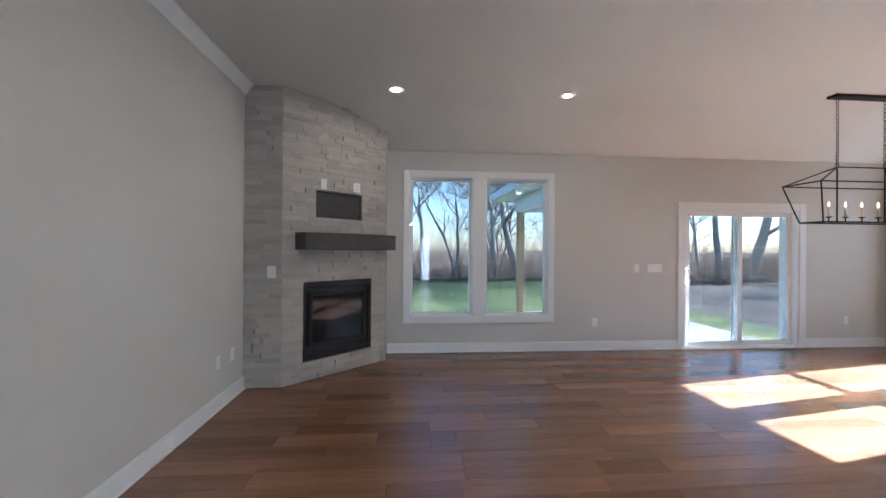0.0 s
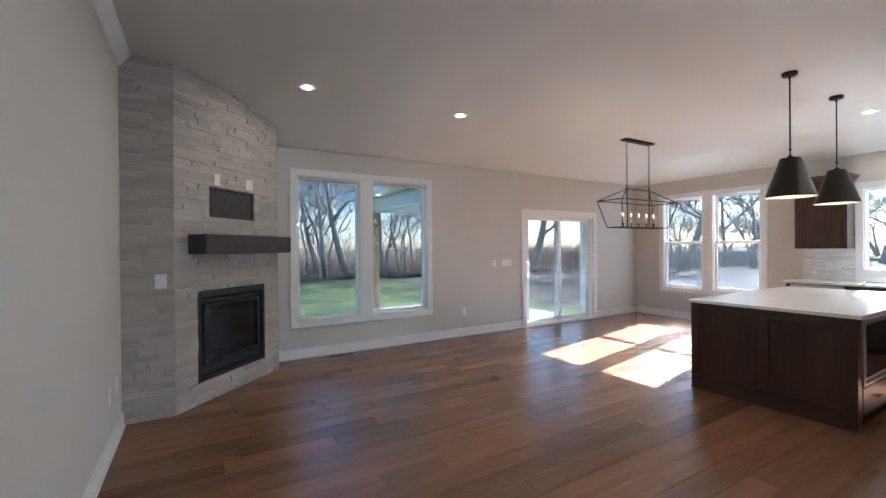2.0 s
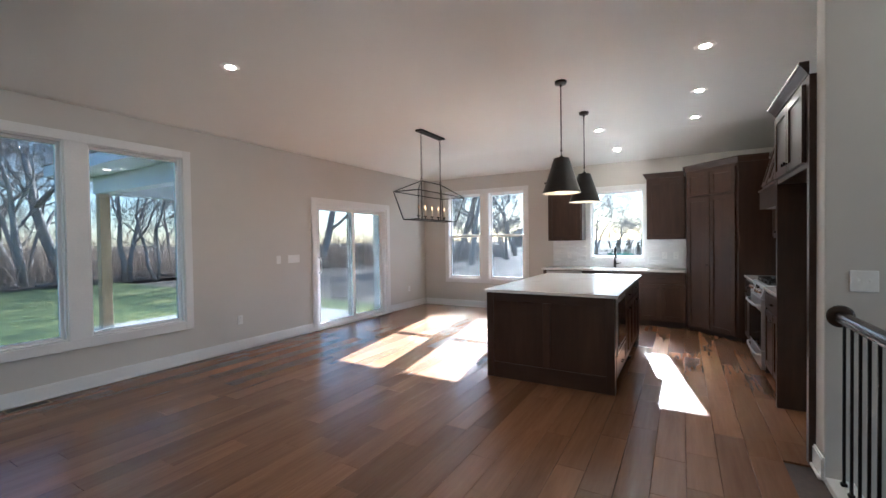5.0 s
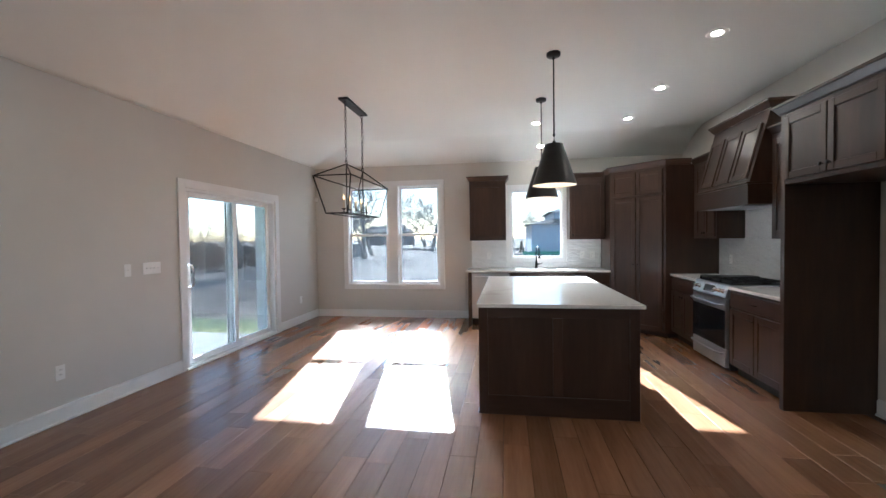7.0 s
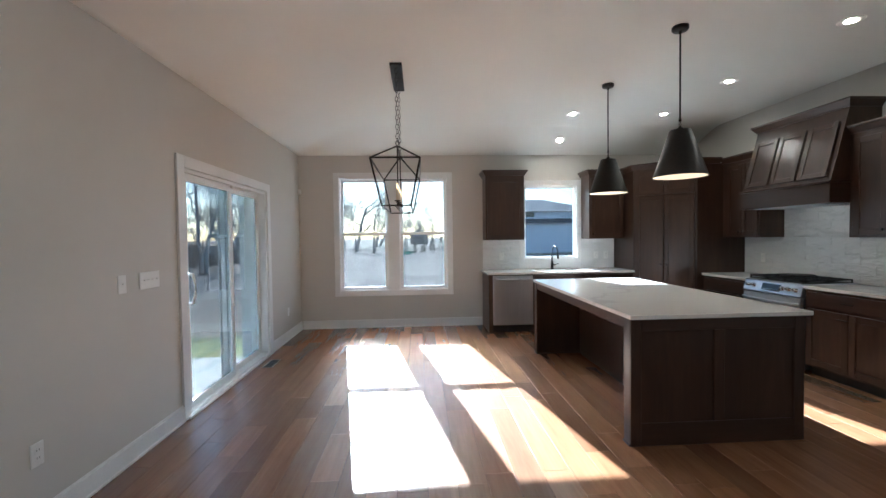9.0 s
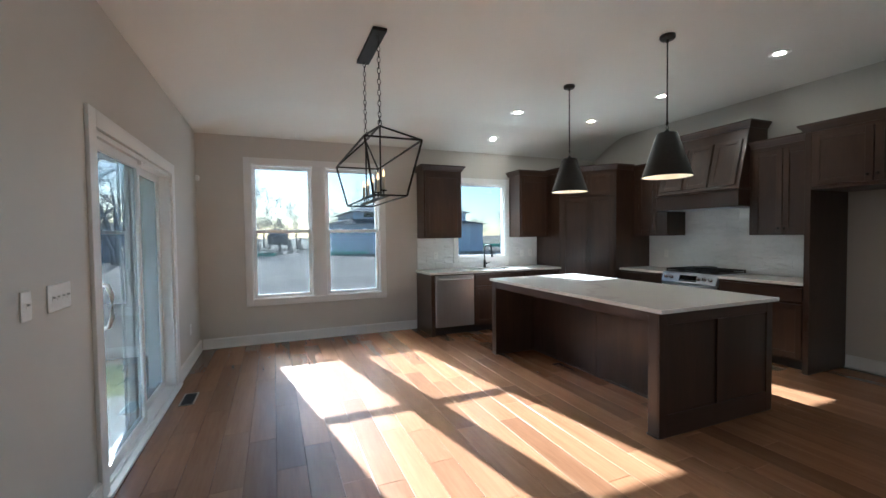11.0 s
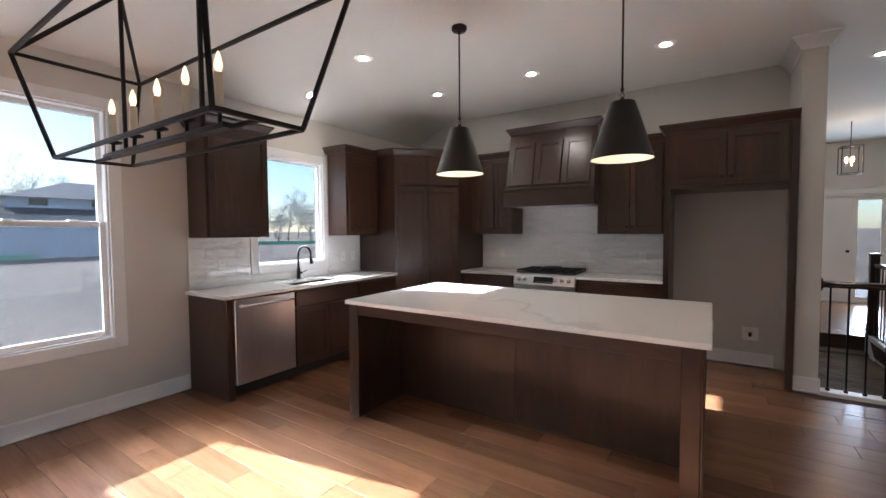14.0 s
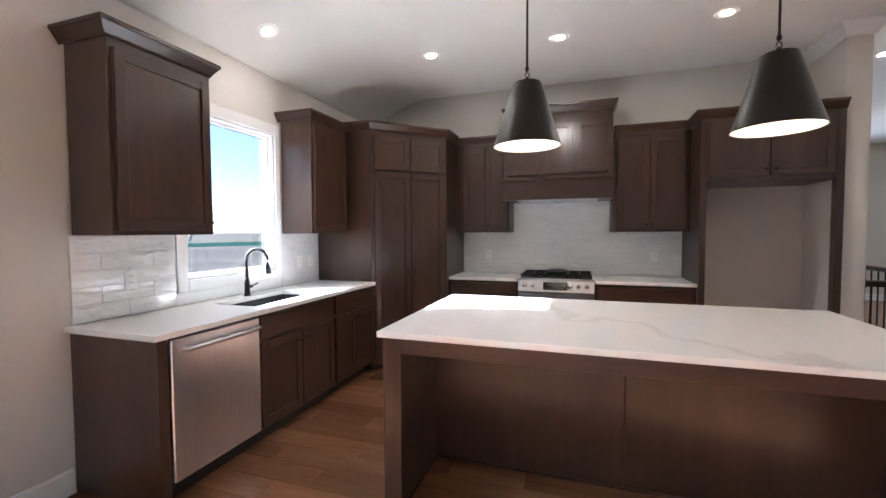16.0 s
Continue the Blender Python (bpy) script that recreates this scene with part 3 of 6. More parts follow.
for u0, u1, d, nm in ((5.895, 6.80, 0.025, "sliding_panel"), (6.745, 7.655, 0.085, "fixed_panel")):
    p = part(nm, ring_of("y", NY, u0, u1, 0.035, 2.03, 0.062, d, d + 0.045), M_VINYL, d1)
    pane("y", NY, u0 + 0.06, u1 - 0.06, 0.095, 1.97, d + 0.018, p)
    if nm == "sliding_panel":
        bm = bmesh.new()
        sweep(bm, [(5.925, NY + 0.027, 0.93), (5.925, NY - 0.02, 0.94), (5.925, NY - 0.04, 1.0), (5.925, NY - 0.04, 1.12), (5.925, NY - 0.02, 1.18), (5.925, NY + 0.027, 1.19)], 0.012)
        part("handle", bm, M_VINYL, p, "curved white pull handle", True)
part("screen_rail", ring_of("y", NY, 6.72, 7.66, 0.03, 2.035, 0.03, 0.135, 0.15), M_VINYL, d1)
part("brickmould", boxes(((7.69, NY + 0.16, -0.05), (7.80, NY + 0.34, 2.16)), ((5.75, NY + 0.16, -0.05), (5.86, NY + 0.30, 2.16)), ((5.86, NY + 0.16, 2.065), (7.69, NY + 0.30, 2.16)), r=0.004), M_VINYL, d1)
part("top_catch", pbox("y", NY, 6.76, 6.80, -0.004, 0.024, 2.0, 2.03, 0.004), M_VINYL, d1)

d2 = thing("door_2", (2.82, FRONT, 0), "white entry door with a long bright glass pane", "door", kind="structure")
casing(FRONT_DOOR, "y", FRONT, (2.17, 3.47, 0.0, 2.21), d2, 1)
part("header_cap", one((2.14, FRONT, 2.21), (3.50, FRONT + 0.05, 2.235), 0.004), M_TRIM, d2)
part("door_frame", ring_of("y", FRONT, *FRONT_DOOR, 0.04, -0.15, 0.0), M_TRIM, d2)
part("sidelight", ring_of("y", FRONT, 2.32, 2.80, 0.04, 2.06, 0.075, -0.1, -0.05), M_TRIM, d2)
pane("y", FRONT, 2.393, 2.727, 0.113, 1.987, -0.08, d2)
dl = part("door_leaf", boxes(((2.80, FRONT - 0.1, 0.04), (3.32, FRONT - 0.05, 2.06)), r=0.004), M_TRIM, d2)
bm = bmesh.new()
rod(bm, (2.86, FRONT - 0.05, 1.0), (2.86, FRONT + 0.01, 1.0), 0.025, 14)
part("door_knob", bm, M_BLACK, dl, "black round knob", True)


# ---- fireplace ----
FPM = Matrix.Translation((0.505, 4.64, 0)) @ Matrix.Rotation(radians(45), 4, "Z")     # x along the slanted face, -y out of it
FPL = math.hypot(1.02, 0.985)
fp = thing("fireplace", (0.7, 5.2, 0), "corner fireplace clad in pale grey stacked ledger stone", "fireplace")
part("core", (lambda b: (prism(b, [(WX, 4.665), (0.497, 4.665), (1.50, 5.645), (1.50, NY), (WX, NY)], 0, 3.2), b)[1])(bmesh.new()), M_STONE, fp)
FBX = (0.235, 1.172, 0.222, 1.075)       # firebox opening along the face, heights
NICHE = (0.385, 1.020, 1.79, 2.08)
rng = random.Random(7)
stones, rest = [], bmesh.new()
ROW = 0.0508


def ceiling_at(x, y):
    return CEIL - drop_n(y)


def course_cut(u0, u1, z0, z1, holes):
    spans = [(u0, u1)]
    for a, b, c, d in holes:
        if z1 - 0.012 > c and z0 + 0.012 < d:
            nxt = []
            for p, q in spans:
                if q <= a or p >= b:
                    nxt.append((p, q))
                else:
                    if a - p > 0.02:
                        nxt.append((p, a))
                    if q - b > 0.02:
                        nxt.append((b, q))
            spans = nxt
    return spans


def lay_stones(m, length, holes, top):
    z, out = 0.006, []
    while z < top - 0.01:
        zt = min(z + ROW, top)
        for s0, s1 in course_cut(0.0, length, z, zt, holes):
            u = s0
            while u < s1 - 0.005:
                ln = rng.choice((0.10, 0.14, 0.18, 0.22, 0.28, 0.34)) * rng.uniform(0.85, 1.15)
                e = s1 if s1 - (u + ln) < 0.07 else u + ln
                dp = rng.choice((0.0275, 0.028, 0.0285, 0.029, 0.0295, 0.030, 0.036))
                gap = rng.uniform(0.008, 0.014) if rng.random() < 0.10 and e < s1 - 0.02 else 0.0004
                out.append((u + 0.0004, e - gap, z + 0.0003, zt - 0.0003, dp))
                u = e
        z = zt
    return out


diag = lay_stones(FPM, FPL, [FBX, NICHE], 3.11)
left = lay_stones(None, 0.365, [], 3.11)
LEFTM = Matrix.Translation((WX, 4.64, 0))
count = 0
for m, group in ((FPM, diag), (LEFTM, left)):
    for u0, u1, z0, z1, dp in group:
        wx = (m @ Vector(((u0 + u1) / 2, 0, 0)))
        if z0 > ceiling_at(wx.x, wx.y) - 0.01:
            continue
        u_end = u1
        if m is LEFTM and u1 > 0.36:
            u_end = 0.365 + dp * 0.35
        if m is FPM and u0 < 0.01:
            u0 = -dp * 0.35
        a, b = (u0, -dp, z0), (u_end, 0.012, z1)
        if m is FPM and 0.0 <= z0 < 2.3 and count < 300:
            bm = bmesh.new()
            vs = bx(bm, a, b, 0.0015, m)
            part("stone", bm, M_STONE, fp)
            count += 1
        else:
            bx(rest, a, b, 0.0015, m)
st = part("stonework", rest, M_STONE, fp, "stacked grey ledger stones")
st["kind"] = "stuff"
bm = bmesh.new()
bx(bm, (FPL - 0.012, -0.03, 0.004), (FPL + 0.012, 0.0, 2.93), 0.003, FPM)
part("corner_edge", bm, M_STONE, fp)


def fpart(name, specs, mat, parent, r=0.003, label=""):
    bm = bmesh.new()
    for a, b in specs:
        bx(bm, a, b, r, FPM)
    return part(name, bm, mat, parent, label)


f0, f1, fz0, fz1 = FBX
ins = thing("gas_fireplace_insert", tuple(FPM @ Vector(((f0 + f1) / 2, 0, fz0))), "black metal gas fireplace insert with a glass front", "fireplace insert")
fpart("outer_frame", [((f0, -0.035, fz0), (f0 + 0.045, 0.02, fz1)), ((f1 - 0.045, -0.035, fz0), (f1, 0.02, fz1)),
                      ((f0 + 0.045, -0.035, fz1 - 0.07), (f1 - 0.045, 0.02, fz1)), ((f0 + 0.045, -0.035, fz0), (f1 - 0.045, 0.02, fz0 + 0.045))], M_FIREBOX, ins)
fpart("louvre", [((f0 + 0.05, -0.022, fz1 - 0.115), (f1 - 0.05, 0.02, fz1 - 0.080))], M_FIREBOX, ins)
fpart("lower_louvre", [((f0 + 0.05, -0.022, fz0 + 0.05), (f1 - 0.05, 0.02, fz0 + 0.135))], M_FIREBOX, ins)
dr = fpart("glass_door_frame", [((f0 + 0.075, -0.03, fz0 + 0.14), (f0 + 0.115, 0.0, fz1 - 0.125)), ((f1 - 0.115, -0.03, fz0 + 0.14), (f1 - 0.075, 0.0, fz1 - 0.125)),
                                ((f0 + 0.115, -0.03, fz1 - 0.165), (f1 - 0.115, 0.0, fz1 - 0.125)), ((f0 + 0.115, -0.03, fz0 + 0.14), (f1 - 0.115, 0.0, fz0 + 0.175))], M_FIREBOX, ins)
fpart("glass", [((f0 + 0.112, -0.012, fz0 + 0.17), (f1 - 0.112, -0.004, fz1 - 0.16))], M_DARKGLASS, dr, 0)
fpart("back_plate", [((f0 + 0.045, 0.0, fz0 + 0.04), (f1 - 0.045, 0.02, fz1 - 0.07))], M_FIREBOX, ins, 0)
n0, n1, nz0, nz1 = NICHE
tv = thing("recessed_media_box", tuple(FPM @ Vector(((n0 + n1) / 2, 0, nz0))), "dark recessed media box opening in the stone", "wall box")
fpart("back_panel", [((n0, 0.004, nz0), (n1, 0.012, nz1))], M_MANTEL, tv, 0)
fpart("rim", [((n0, -0.012, nz0), (n0 + 0.012, 0.004, nz1)), ((n1 - 0.012, -0.012, nz0), (n1, 0.004, nz1)),
              ((n0 + 0.012, -0.012, nz1 - 0.012), (n1 - 0.012, 0.004, nz1)), ((n0 + 0.012, -0.012, nz0), (n1 - 0.012, 0.004, nz0 + 0.012))], M_MANTEL, tv, 0.002)
bm = bmesh.new()
bx(bm, (0.135, -0.235, 1.425), (1.395, -0.02, 1.61), 0.006, FPM)
bmesh.ops.subdivide_edges(bm, edges=[e for e in bm.edges if e.calc_length() > 0.8], cuts=14)
for v in bm.verts:
    v.co += Vector((0, 0, 1)) * noise.noise(v.co * 6) * 0.003
solid("mantel_shelf", bm, M_MANTEL, tuple(FPM @ Vector((0.76, -0.1, 1.425))), "thick dark grey-brown wooden beam mantel on the stone", "mantel")


# ---- wall plates ----
def wall_plate(name, pos, out, w, h, kind_of, label, group="", category="wall plate"):
    """A cover plate; out is the way off the wall; kind_of: outlet, toggles n, blank."""
    o = Vector((*out, 0)).normalized()
    s = Vector((-o.y, o.x, 0))
    m = Matrix.Translation(pos) @ Matrix((( s.x, o.x, 0, 0), (s.y, o.y, 0, 0), (0, 0, 1, 0), (0, 0, 0, 1)))
    t = thing(name, pos, label, category, group)
    bm = bmesh.new()
    bx(bm, (-w / 2, 0, -h / 2), (w / 2, 0.006, h / 2), 0.003, m)
    part("cover", bm, M_PLATE, t)
    if kind_of == "outlet":
        for dz in (-0.02, 0.02):
            bm = bmesh.new()
            bx(bm, (-0.016, 0.006, dz - 0.014), (0.016, 0.0085, dz + 0.014), 0.004, m)
            f = part("socket", bm, M_PLATE, t)
            bm = bmesh.new()
            bx(bm, (-0.008, 0.0085, dz - 0.002), (-0.005, 0.0089, dz + 0.008), 0, m)
            bx(bm, (0.005, 0.0085, dz - 0.002), (0.008, 0.0089, dz + 0.008), 0, m)
            part("slots", bm, M_SLOT, f)
    elif kind_of:
        for i in range(kind_of):
            x = (i - (kind_of - 1) / 2) * 0.046
            bm = bmesh.new()
            bx(bm, (x - 0.006, 0.006, -0.013), (x + 0.006, 0.0075, 0.013), 0.001, m)
            bx(bm, (x - 0.004, 0.006, 0.0), (x + 0.004, 0.018, 0.008), 0.002, m)
            part("toggle", bm, M_PLATE, t)
    return t


wall_plate("light_switch", (5.13, NY, 1.185), (0, -1), 0.075, 0.12, 1, "white single toggle switch plate on the greige wall")
wall_plate("switch_plate", (5.405, NY, 1.188), (0, -1), 0.215, 0.12, 4, "white four-gang toggle switch plate on the greige wall")
wall_plate("switch_plate", (4.255, -0.02, 1.165), (-1, 0), 0.12, 0.12, 2, "white two-gang toggle switch plate by the railing")
for p, o in (((4.50, NY, 0.405), (0, -1)), ((8.47, NY, 0.405), (0, -1)), ((WX, 4.056, 0.422), (1, 0)), ((WX, 4.35, 0.423), (1, 0)), ((5.062, SY, 0.381), (0, 1))):
    wall_plate("outlet", p, o, 0.075, 0.12, "outlet", "white duplex outlet low on the greige wall", "wall outlets", "outlet")
so = Vector((1, -1, 0)).normalized()
wall_plate("outlet", tuple(FPM @ Vector((0.475, -0.036, 2.16))), so, 0.075, 0.115, 0, "blank white cover plate on the stone", category="wall plate")
wall_plate("outlet", tuple(FPM @ Vector((0.93, -0.036, 2.172))), so, 0.105, 0.115, "outlet", "white outlet plate on the stone", category="outlet")
wall_plate("light_switch", (0.42, 4.64 - 0.038, 1.195), (0, -1), 0.085, 0.125, 1, "white switch plate on the stone return", category="switch")
s = thing("motion_sensor", (9.09, 5.97, 2.218), "small white alarm sensor in the wall corner", "sensor")
s.name = "alarm_sensor"
part("body", one((9.060, 5.955, 2.18), (9.128, 5.998, 2.255), 0.012), M_PLATE, s)
part("lens", one((9.056, 5.965, 2.195), (9.061, 5.99, 2.225), 0.002), M_VINYL, s)
wb = thing("water_outlet_box", (4.70, SY, 0.331), "white recessed refrigerator water valve box", "valve box")
part("frame", ring_of("y", SY, 4.63, 4.77, 0.265, 0.405, 0.034, 0.0, 0.008), M_PLATE, wb)
part("recess", pbox("y", SY, 4.66, 4.74, 0.001, 0.003, 0.295, 0.375), M_BAFFLE, wb)
bm = bmesh.new()
rod(bm, (4.70, SY + 0.006, 0.305), (4.70, SY + 0.006, 0.35), 0.014)
part("valve", bm, M_BLACK, wb, smooth=True)


def floor_vent(x, y):
    t = thing("floor_register", (x, y, 0), "brown metal floor register with slots in the planks", "floor vent", "floor registers")
    part("frame", boxes(((x - 0.15, y - 0.06, 0), (x + 0.15, y - 0.045, 0.006)), ((x - 0.15, y + 0.045, 0), (x + 0.15, y + 0.06, 0.006)),
                        ((x - 0.15, y - 0.045, 0), (x - 0.135, y + 0.045, 0.006)), ((x + 0.135, y - 0.045, 0), (x + 0.15, y + 0.045, 0.006)), r=0.002), M_REGISTER, t)
    # flat dark sheet on the planks; the duct's shade is in its colour
    part("dark_duct", one((x - 0.135, y - 0.045, 0.0005), (x + 0.135, y + 0.045, 0.002)), M_SLOT, t)
    for i in range(9):
        u = x - 0.12 + i * 0.03
        part("slat", one((u - 0.004, y - 0.045, 0.002), (u + 0.004, y + 0.045, 0.005)), M_BLACK, t)


floor_vent(2.38, 5.884)
floor_vent(7.285, 5.83)


# ---- ceiling lamps ----
def recessed_light(x, y, z, tilt=(0, 0, 0)):
    t = thing("recessed_light", (x, y, z), "round recessed ceiling light, switched on", "ceiling light", "recessed lights")
    m = Matrix.Translation((x, y, z)) @ Euler(tilt).to_matrix().to_4x4()
    bm = bmesh.new()
    lathe(bm, [(0.040, -0.002), (0.058, -0.007), (0.078, -0.007), (0.085, -0.001), (0.085, 0.001)], 28, m, False)
    part("trim_ring", bm, M_BAFFLE, t, smooth=True)
    bm = bmesh.new()
    lathe(bm, [(0.0005, -0.001), (0.042, -0.001), (0.042, 0.002)], 28, m)
    part("lens", bm, M_CANGLOW, t, "glowing warm white lens")


# the last one, at (2.6, -3.4), is unseen and added to brighten the hall
for x, y in ((3.518, 4.577), (1.668, 4.59), (5.44, 0.675), (6.70, 0.682), (7.89, 0.697), (7.887, 1.968), (3.534, 1.70), (3.74, -0.706), (1.668, 1.70), (2.6, -3.4)):
    recessed_light(x, y, CEIL)
recessed_light(8.82, 1.83, CEIL - drop_e(8.82), (0, math.atan(0.51), 0))


def pendant(x, y):
    t = thing("pendant_lamp", (x, y, CEIL), "black cone pendant lamp above the island, lit", "pendant lamp", "island pendants")
    m = Matrix.Translation((x, y, 0))
    bm = bmesh.new()
    lathe(bm, [(0.003, CEIL - 0.035), (0.055, CEIL - 0.033), (0.062, CEIL - 0.022), (0.062, CEIL)], 28, m)
    part("canopy", bm, M_SHADE, t, smooth=True)
    bm = bmesh.new()
    rod(bm, (x, y, 2.36), (x, y, CEIL - 0.03), 0.0065)
    for z in (CEIL - 0.06, 2.36):
        lathe(bm, [(0.006, z), (0.011, z + 0.006), (0.011, z + 0.024), (0.006, z + 0.03)], 12, m)
    part("rod", bm, M_SHADE, t, smooth=True)
    bm = bmesh.new()
    sweep(bm, [(x + 0.012 * math.cos(a), y, 2.335 + 0.02 * math.sin(a)) for a in [i * math.pi / 6 for i in range(12)]], 0.003, 6)
    lathe(bm, [(0.03, 2.285), (0.032, 2.30), (0.012, 2.318), (0.006, 2.33)], 16, m)
    part("swivel", bm, M_SHADE, t, smooth=True)
    bm = bmesh.new()
    lathe(bm, [(0.078, 2.292), (0.082, 2.286), (0.196, 1.928), (0.200, 1.920), (0.196, 1.920), (0.079, 2.284), (0.03, 2.286), (0.03, 2.292)], 40, m, False)
    sh = part("shade", bm, M_SHADE, t, smooth=True)
    bm = bmesh.new()
    lathe(bm, [(0.193, 1.922), (0.077, 2.278), (0.004, 2.280)], 40, m, False)
    part("lining", bm, M_SHADE_IN, sh, "pale painted inside of the shade", True)
    bm = bmesh.new()
    lathe(bm, [(0.004, 2.02), (0.022, 2.028), (0.032, 2.055), (0.028, 2.085), (0.014, 2.12), (0.014, 2.15)], 20, m)
    part("bulb", bm, M_BULB, t, "glowing warm bulb", True)
    bm = bmesh.new()
    lathe(bm, [(0.02, 2.15), (0.022, 2.28)], 16, m)
    part("socket", bm, M_SHADE, t, smooth=True)


pendant(5.572, 1.972)
pendant(6.814, 1.982)


def chandelier(cx, cy):
    t = thing("linear_chandelier", (cx, cy, CEIL), "black iron lantern chandelier with five lit candle bulbs", "chandelier")
    part("canopy", one((cx - 0.35, cy - 0.058, CEIL - 0.028), (cx + 0.35, cy + 0.058, CEIL), 0.004), M_BLACK, t)
    xa, xb = cx - 0.28, cx + 0.28
    top, mid, bot = 2.345, 2.155, 1.752
    for x in (xa, xb):
        bm = bmesh.new()
        z, i = CEIL - 0.03, 0
        while z > top + 0.045:
            sweep(bm, [((x + 0.0125 * math.cos(a), cy, z - 0.026 + 0.026 * math.sin(a)) if i % 2 else (x, cy + 0.0125 * math.cos(a), z - 0.026 + 0.026 * math.sin(a)))
                       for a in [k * math.pi / 5 for k in range(11)]], 0.0032, 5)
            z -= 0.044
            i += 1
        part("chain", bm, M_BLACK, t, smooth=True)
        bm = bmesh.new()
        sweep(bm, [(x, cy + 0.014 * math.cos(a), top + 0.026 + 0.024 * math.sin(a)) for a in [k * math.pi / 6 for k in range(13)]], 0.004, 6)
        part("hanger_loop", bm, M_BLACK, t, smooth=True)
    hm, wm, hb, wbt = 0.70, 0.215, 0.58, 0.13

    def bar(a, b, name="frame_bar", w=0.0065):
        bm = bmesh.new()
        a, b = Vector(a), Vector(b)
        mm = Matrix.Translation(a) @ (b - a).to_track_quat("Z", "Y").to_matrix().to_4x4()
        bx(bm, (-w, -w, 0), (w, w, (b - a).length), 0.0015, mm)
        part(name, bm, M_BLACK, t)

    M4 = [(cx - hm, cy - wm, mid), (cx + hm, cy - wm, mid), (cx + hm, cy + wm, mid), (cx - hm, cy + wm, mid)]
    B4 = [(cx - hb, cy - wbt, bot), (cx + hb, cy - wbt, bot), (cx + hb, cy + wbt, bot), (cx - hb, cy + wbt, bot)]
    for i in range(4):
        bar(M4[i], M4[(i + 1) % 4])
        bar(B4[i], B4[(i + 1) % 4])
        bar(M4[i], B4[i])
        bar(M4[i], (xa if i in (0, 3) else xb, cy, top))
    bar((xa, cy, top), (xb, cy, top))
    for x in (xa, xb):
        bar((x, cy, top), (x, cy, bot + 0.01), "stem", 0.006)
    part("candle_bar", one((cx - 0.43, cy - 0.02, bot + 0.0), (cx + 0.45, cy + 0.02, bot + 0.016), 0.003), M_BLACK, t)
    for s_ in (-1, 1):
        part("bar_tie", one((cx + s_ * 0.432, cy - 0.006, bot - 0.004), (cx + s_ * hb, cy + 0.006, bot + 0.008), 0.001), M_BLACK, t)
    for i in range(5):
        x = cx + 0.01 + (i - 2) * 0.193
        m = Matrix.Translation((x, cy, 0))
        bm = bmesh.new()
        lathe(bm, [(0.006, bot + 0.014), (0.006, bot + 0.05), (0.028, bot + 0.056), (0.030, bot + 0.062), (0.010, bot + 0.066)], 16, m)
        c = part("candle_cup", bm, M_BLACK, t, smooth=True)
        bm = bmesh.new()
        lathe(bm, [(0.0125, bot + 0.064), (0.0125, bot + 0.165), (0.009, bot + 0.167)], 14, m)
        part("candle_sleeve", bm, M_CANDLE, c, "cream candle sleeve", True)
        bm = bmesh.new()
        lathe(bm, [(0.006, bot + 0.167), (0.0105, bot + 0.180), (0.0115, bot + 0.190), (0.007, bot + 0.212), (0.0015, bot + 0.228)], 14, m)
        part("bulb", bm, M_FLAME, c, "glowing flame-shaped bulb", True)


chandelier(6.64, 4.27)


# ---- kitchen ----
def face(x, y, deg):
    """Frame of a cabinet face: x along it, -y out of it."""
    return Matrix.Translation((x, y, 0)) @ Matrix.Rotation(radians(deg), 4, "Z")


def mpart(name, m, specs, mat, parent, r=0.002, label="", smooth=False):
    bm = bmesh.new()
    for a, b in specs:
        bx(bm, a, b, r, m)
    return part(name, bm, mat, parent, label, smooth)


def knob(m, u, z, parent, y0=-0.022):
    bm = bmesh.new()
    mm = m @ Matrix.Translation((u, y0, z)) @ Matrix.Rotation(radians(90), 4, "X")
    lathe(bm, [(0.006, 0.0), (0.005, 0.012), (0.013, 0.017), (0.0145, 0.022), (0.011, 0.027), (0.003, 0.028)], 14, mm)
    part("knob", bm, M_BLACK, parent, "small dark bronze knob", True)


def pull(m, u, z, parent, w=0.10, y0=-0.022):
    mpart("pull", m, [((u - w / 2, y0 - 0.026, z - 0.005), (u + w / 2, y0 - 0.016, z + 0.005)),
                      ((u - w / 2 + 0.006, y0 - 0.018, z - 0.004), (u - w / 2 + 0.016, y0, z + 0.004)),
                      ((u + w / 2 - 0.016, y0 - 0.018, z - 0.004), (u + w / 2 - 0.006, y0, z + 0.004))], M_BLACK, parent, 0.002, "small dark bronze pull")


def shaker(m, u0, u1, z0, z1, parent, knob_at=None, name="door", fw=0.058, handle="knob"):
    d = mpart(name, m, [((u0, -0.013, z0), (u1, -0.001, z1))], M_CAB, parent, 0.001)
    mpart("stile", m, [((u0 + 0.0005, -0.024, z0), (u0 + fw, -0.013, z1))], M_CAB, d)
    mpart("stile", m, [((u1 - fw, -0.024, z0), (u1 - 0.0005, -0.013, z1))], M_CAB, d)
    mpart("rail", m, [((u0 + fw, -0.0235, z0 + 0.0005), (u1 - fw, -0.013, z0 + fw))], M_CABH, d)
    mpart("rail", m, [((u0 + fw, -0.0235, z1 - fw), (u1 - fw, -0.013, z1 - 0.0005))], M_CABH, d)
    if knob_at:
        (knob if handle == "knob" else pull)(m, *knob_at, d)
    return d


def slab(m, u0, u1, z0, z1, parent, handle=True):
    d = mpart("drawer_front", m, [((u0, -0.022, z0), (u1, -0.001, z1))], M_CABH, parent, 0.003)
    if handle:
        pull(m, (u0 + u1) / 2, (z0 + z1) / 2, d)
    return d


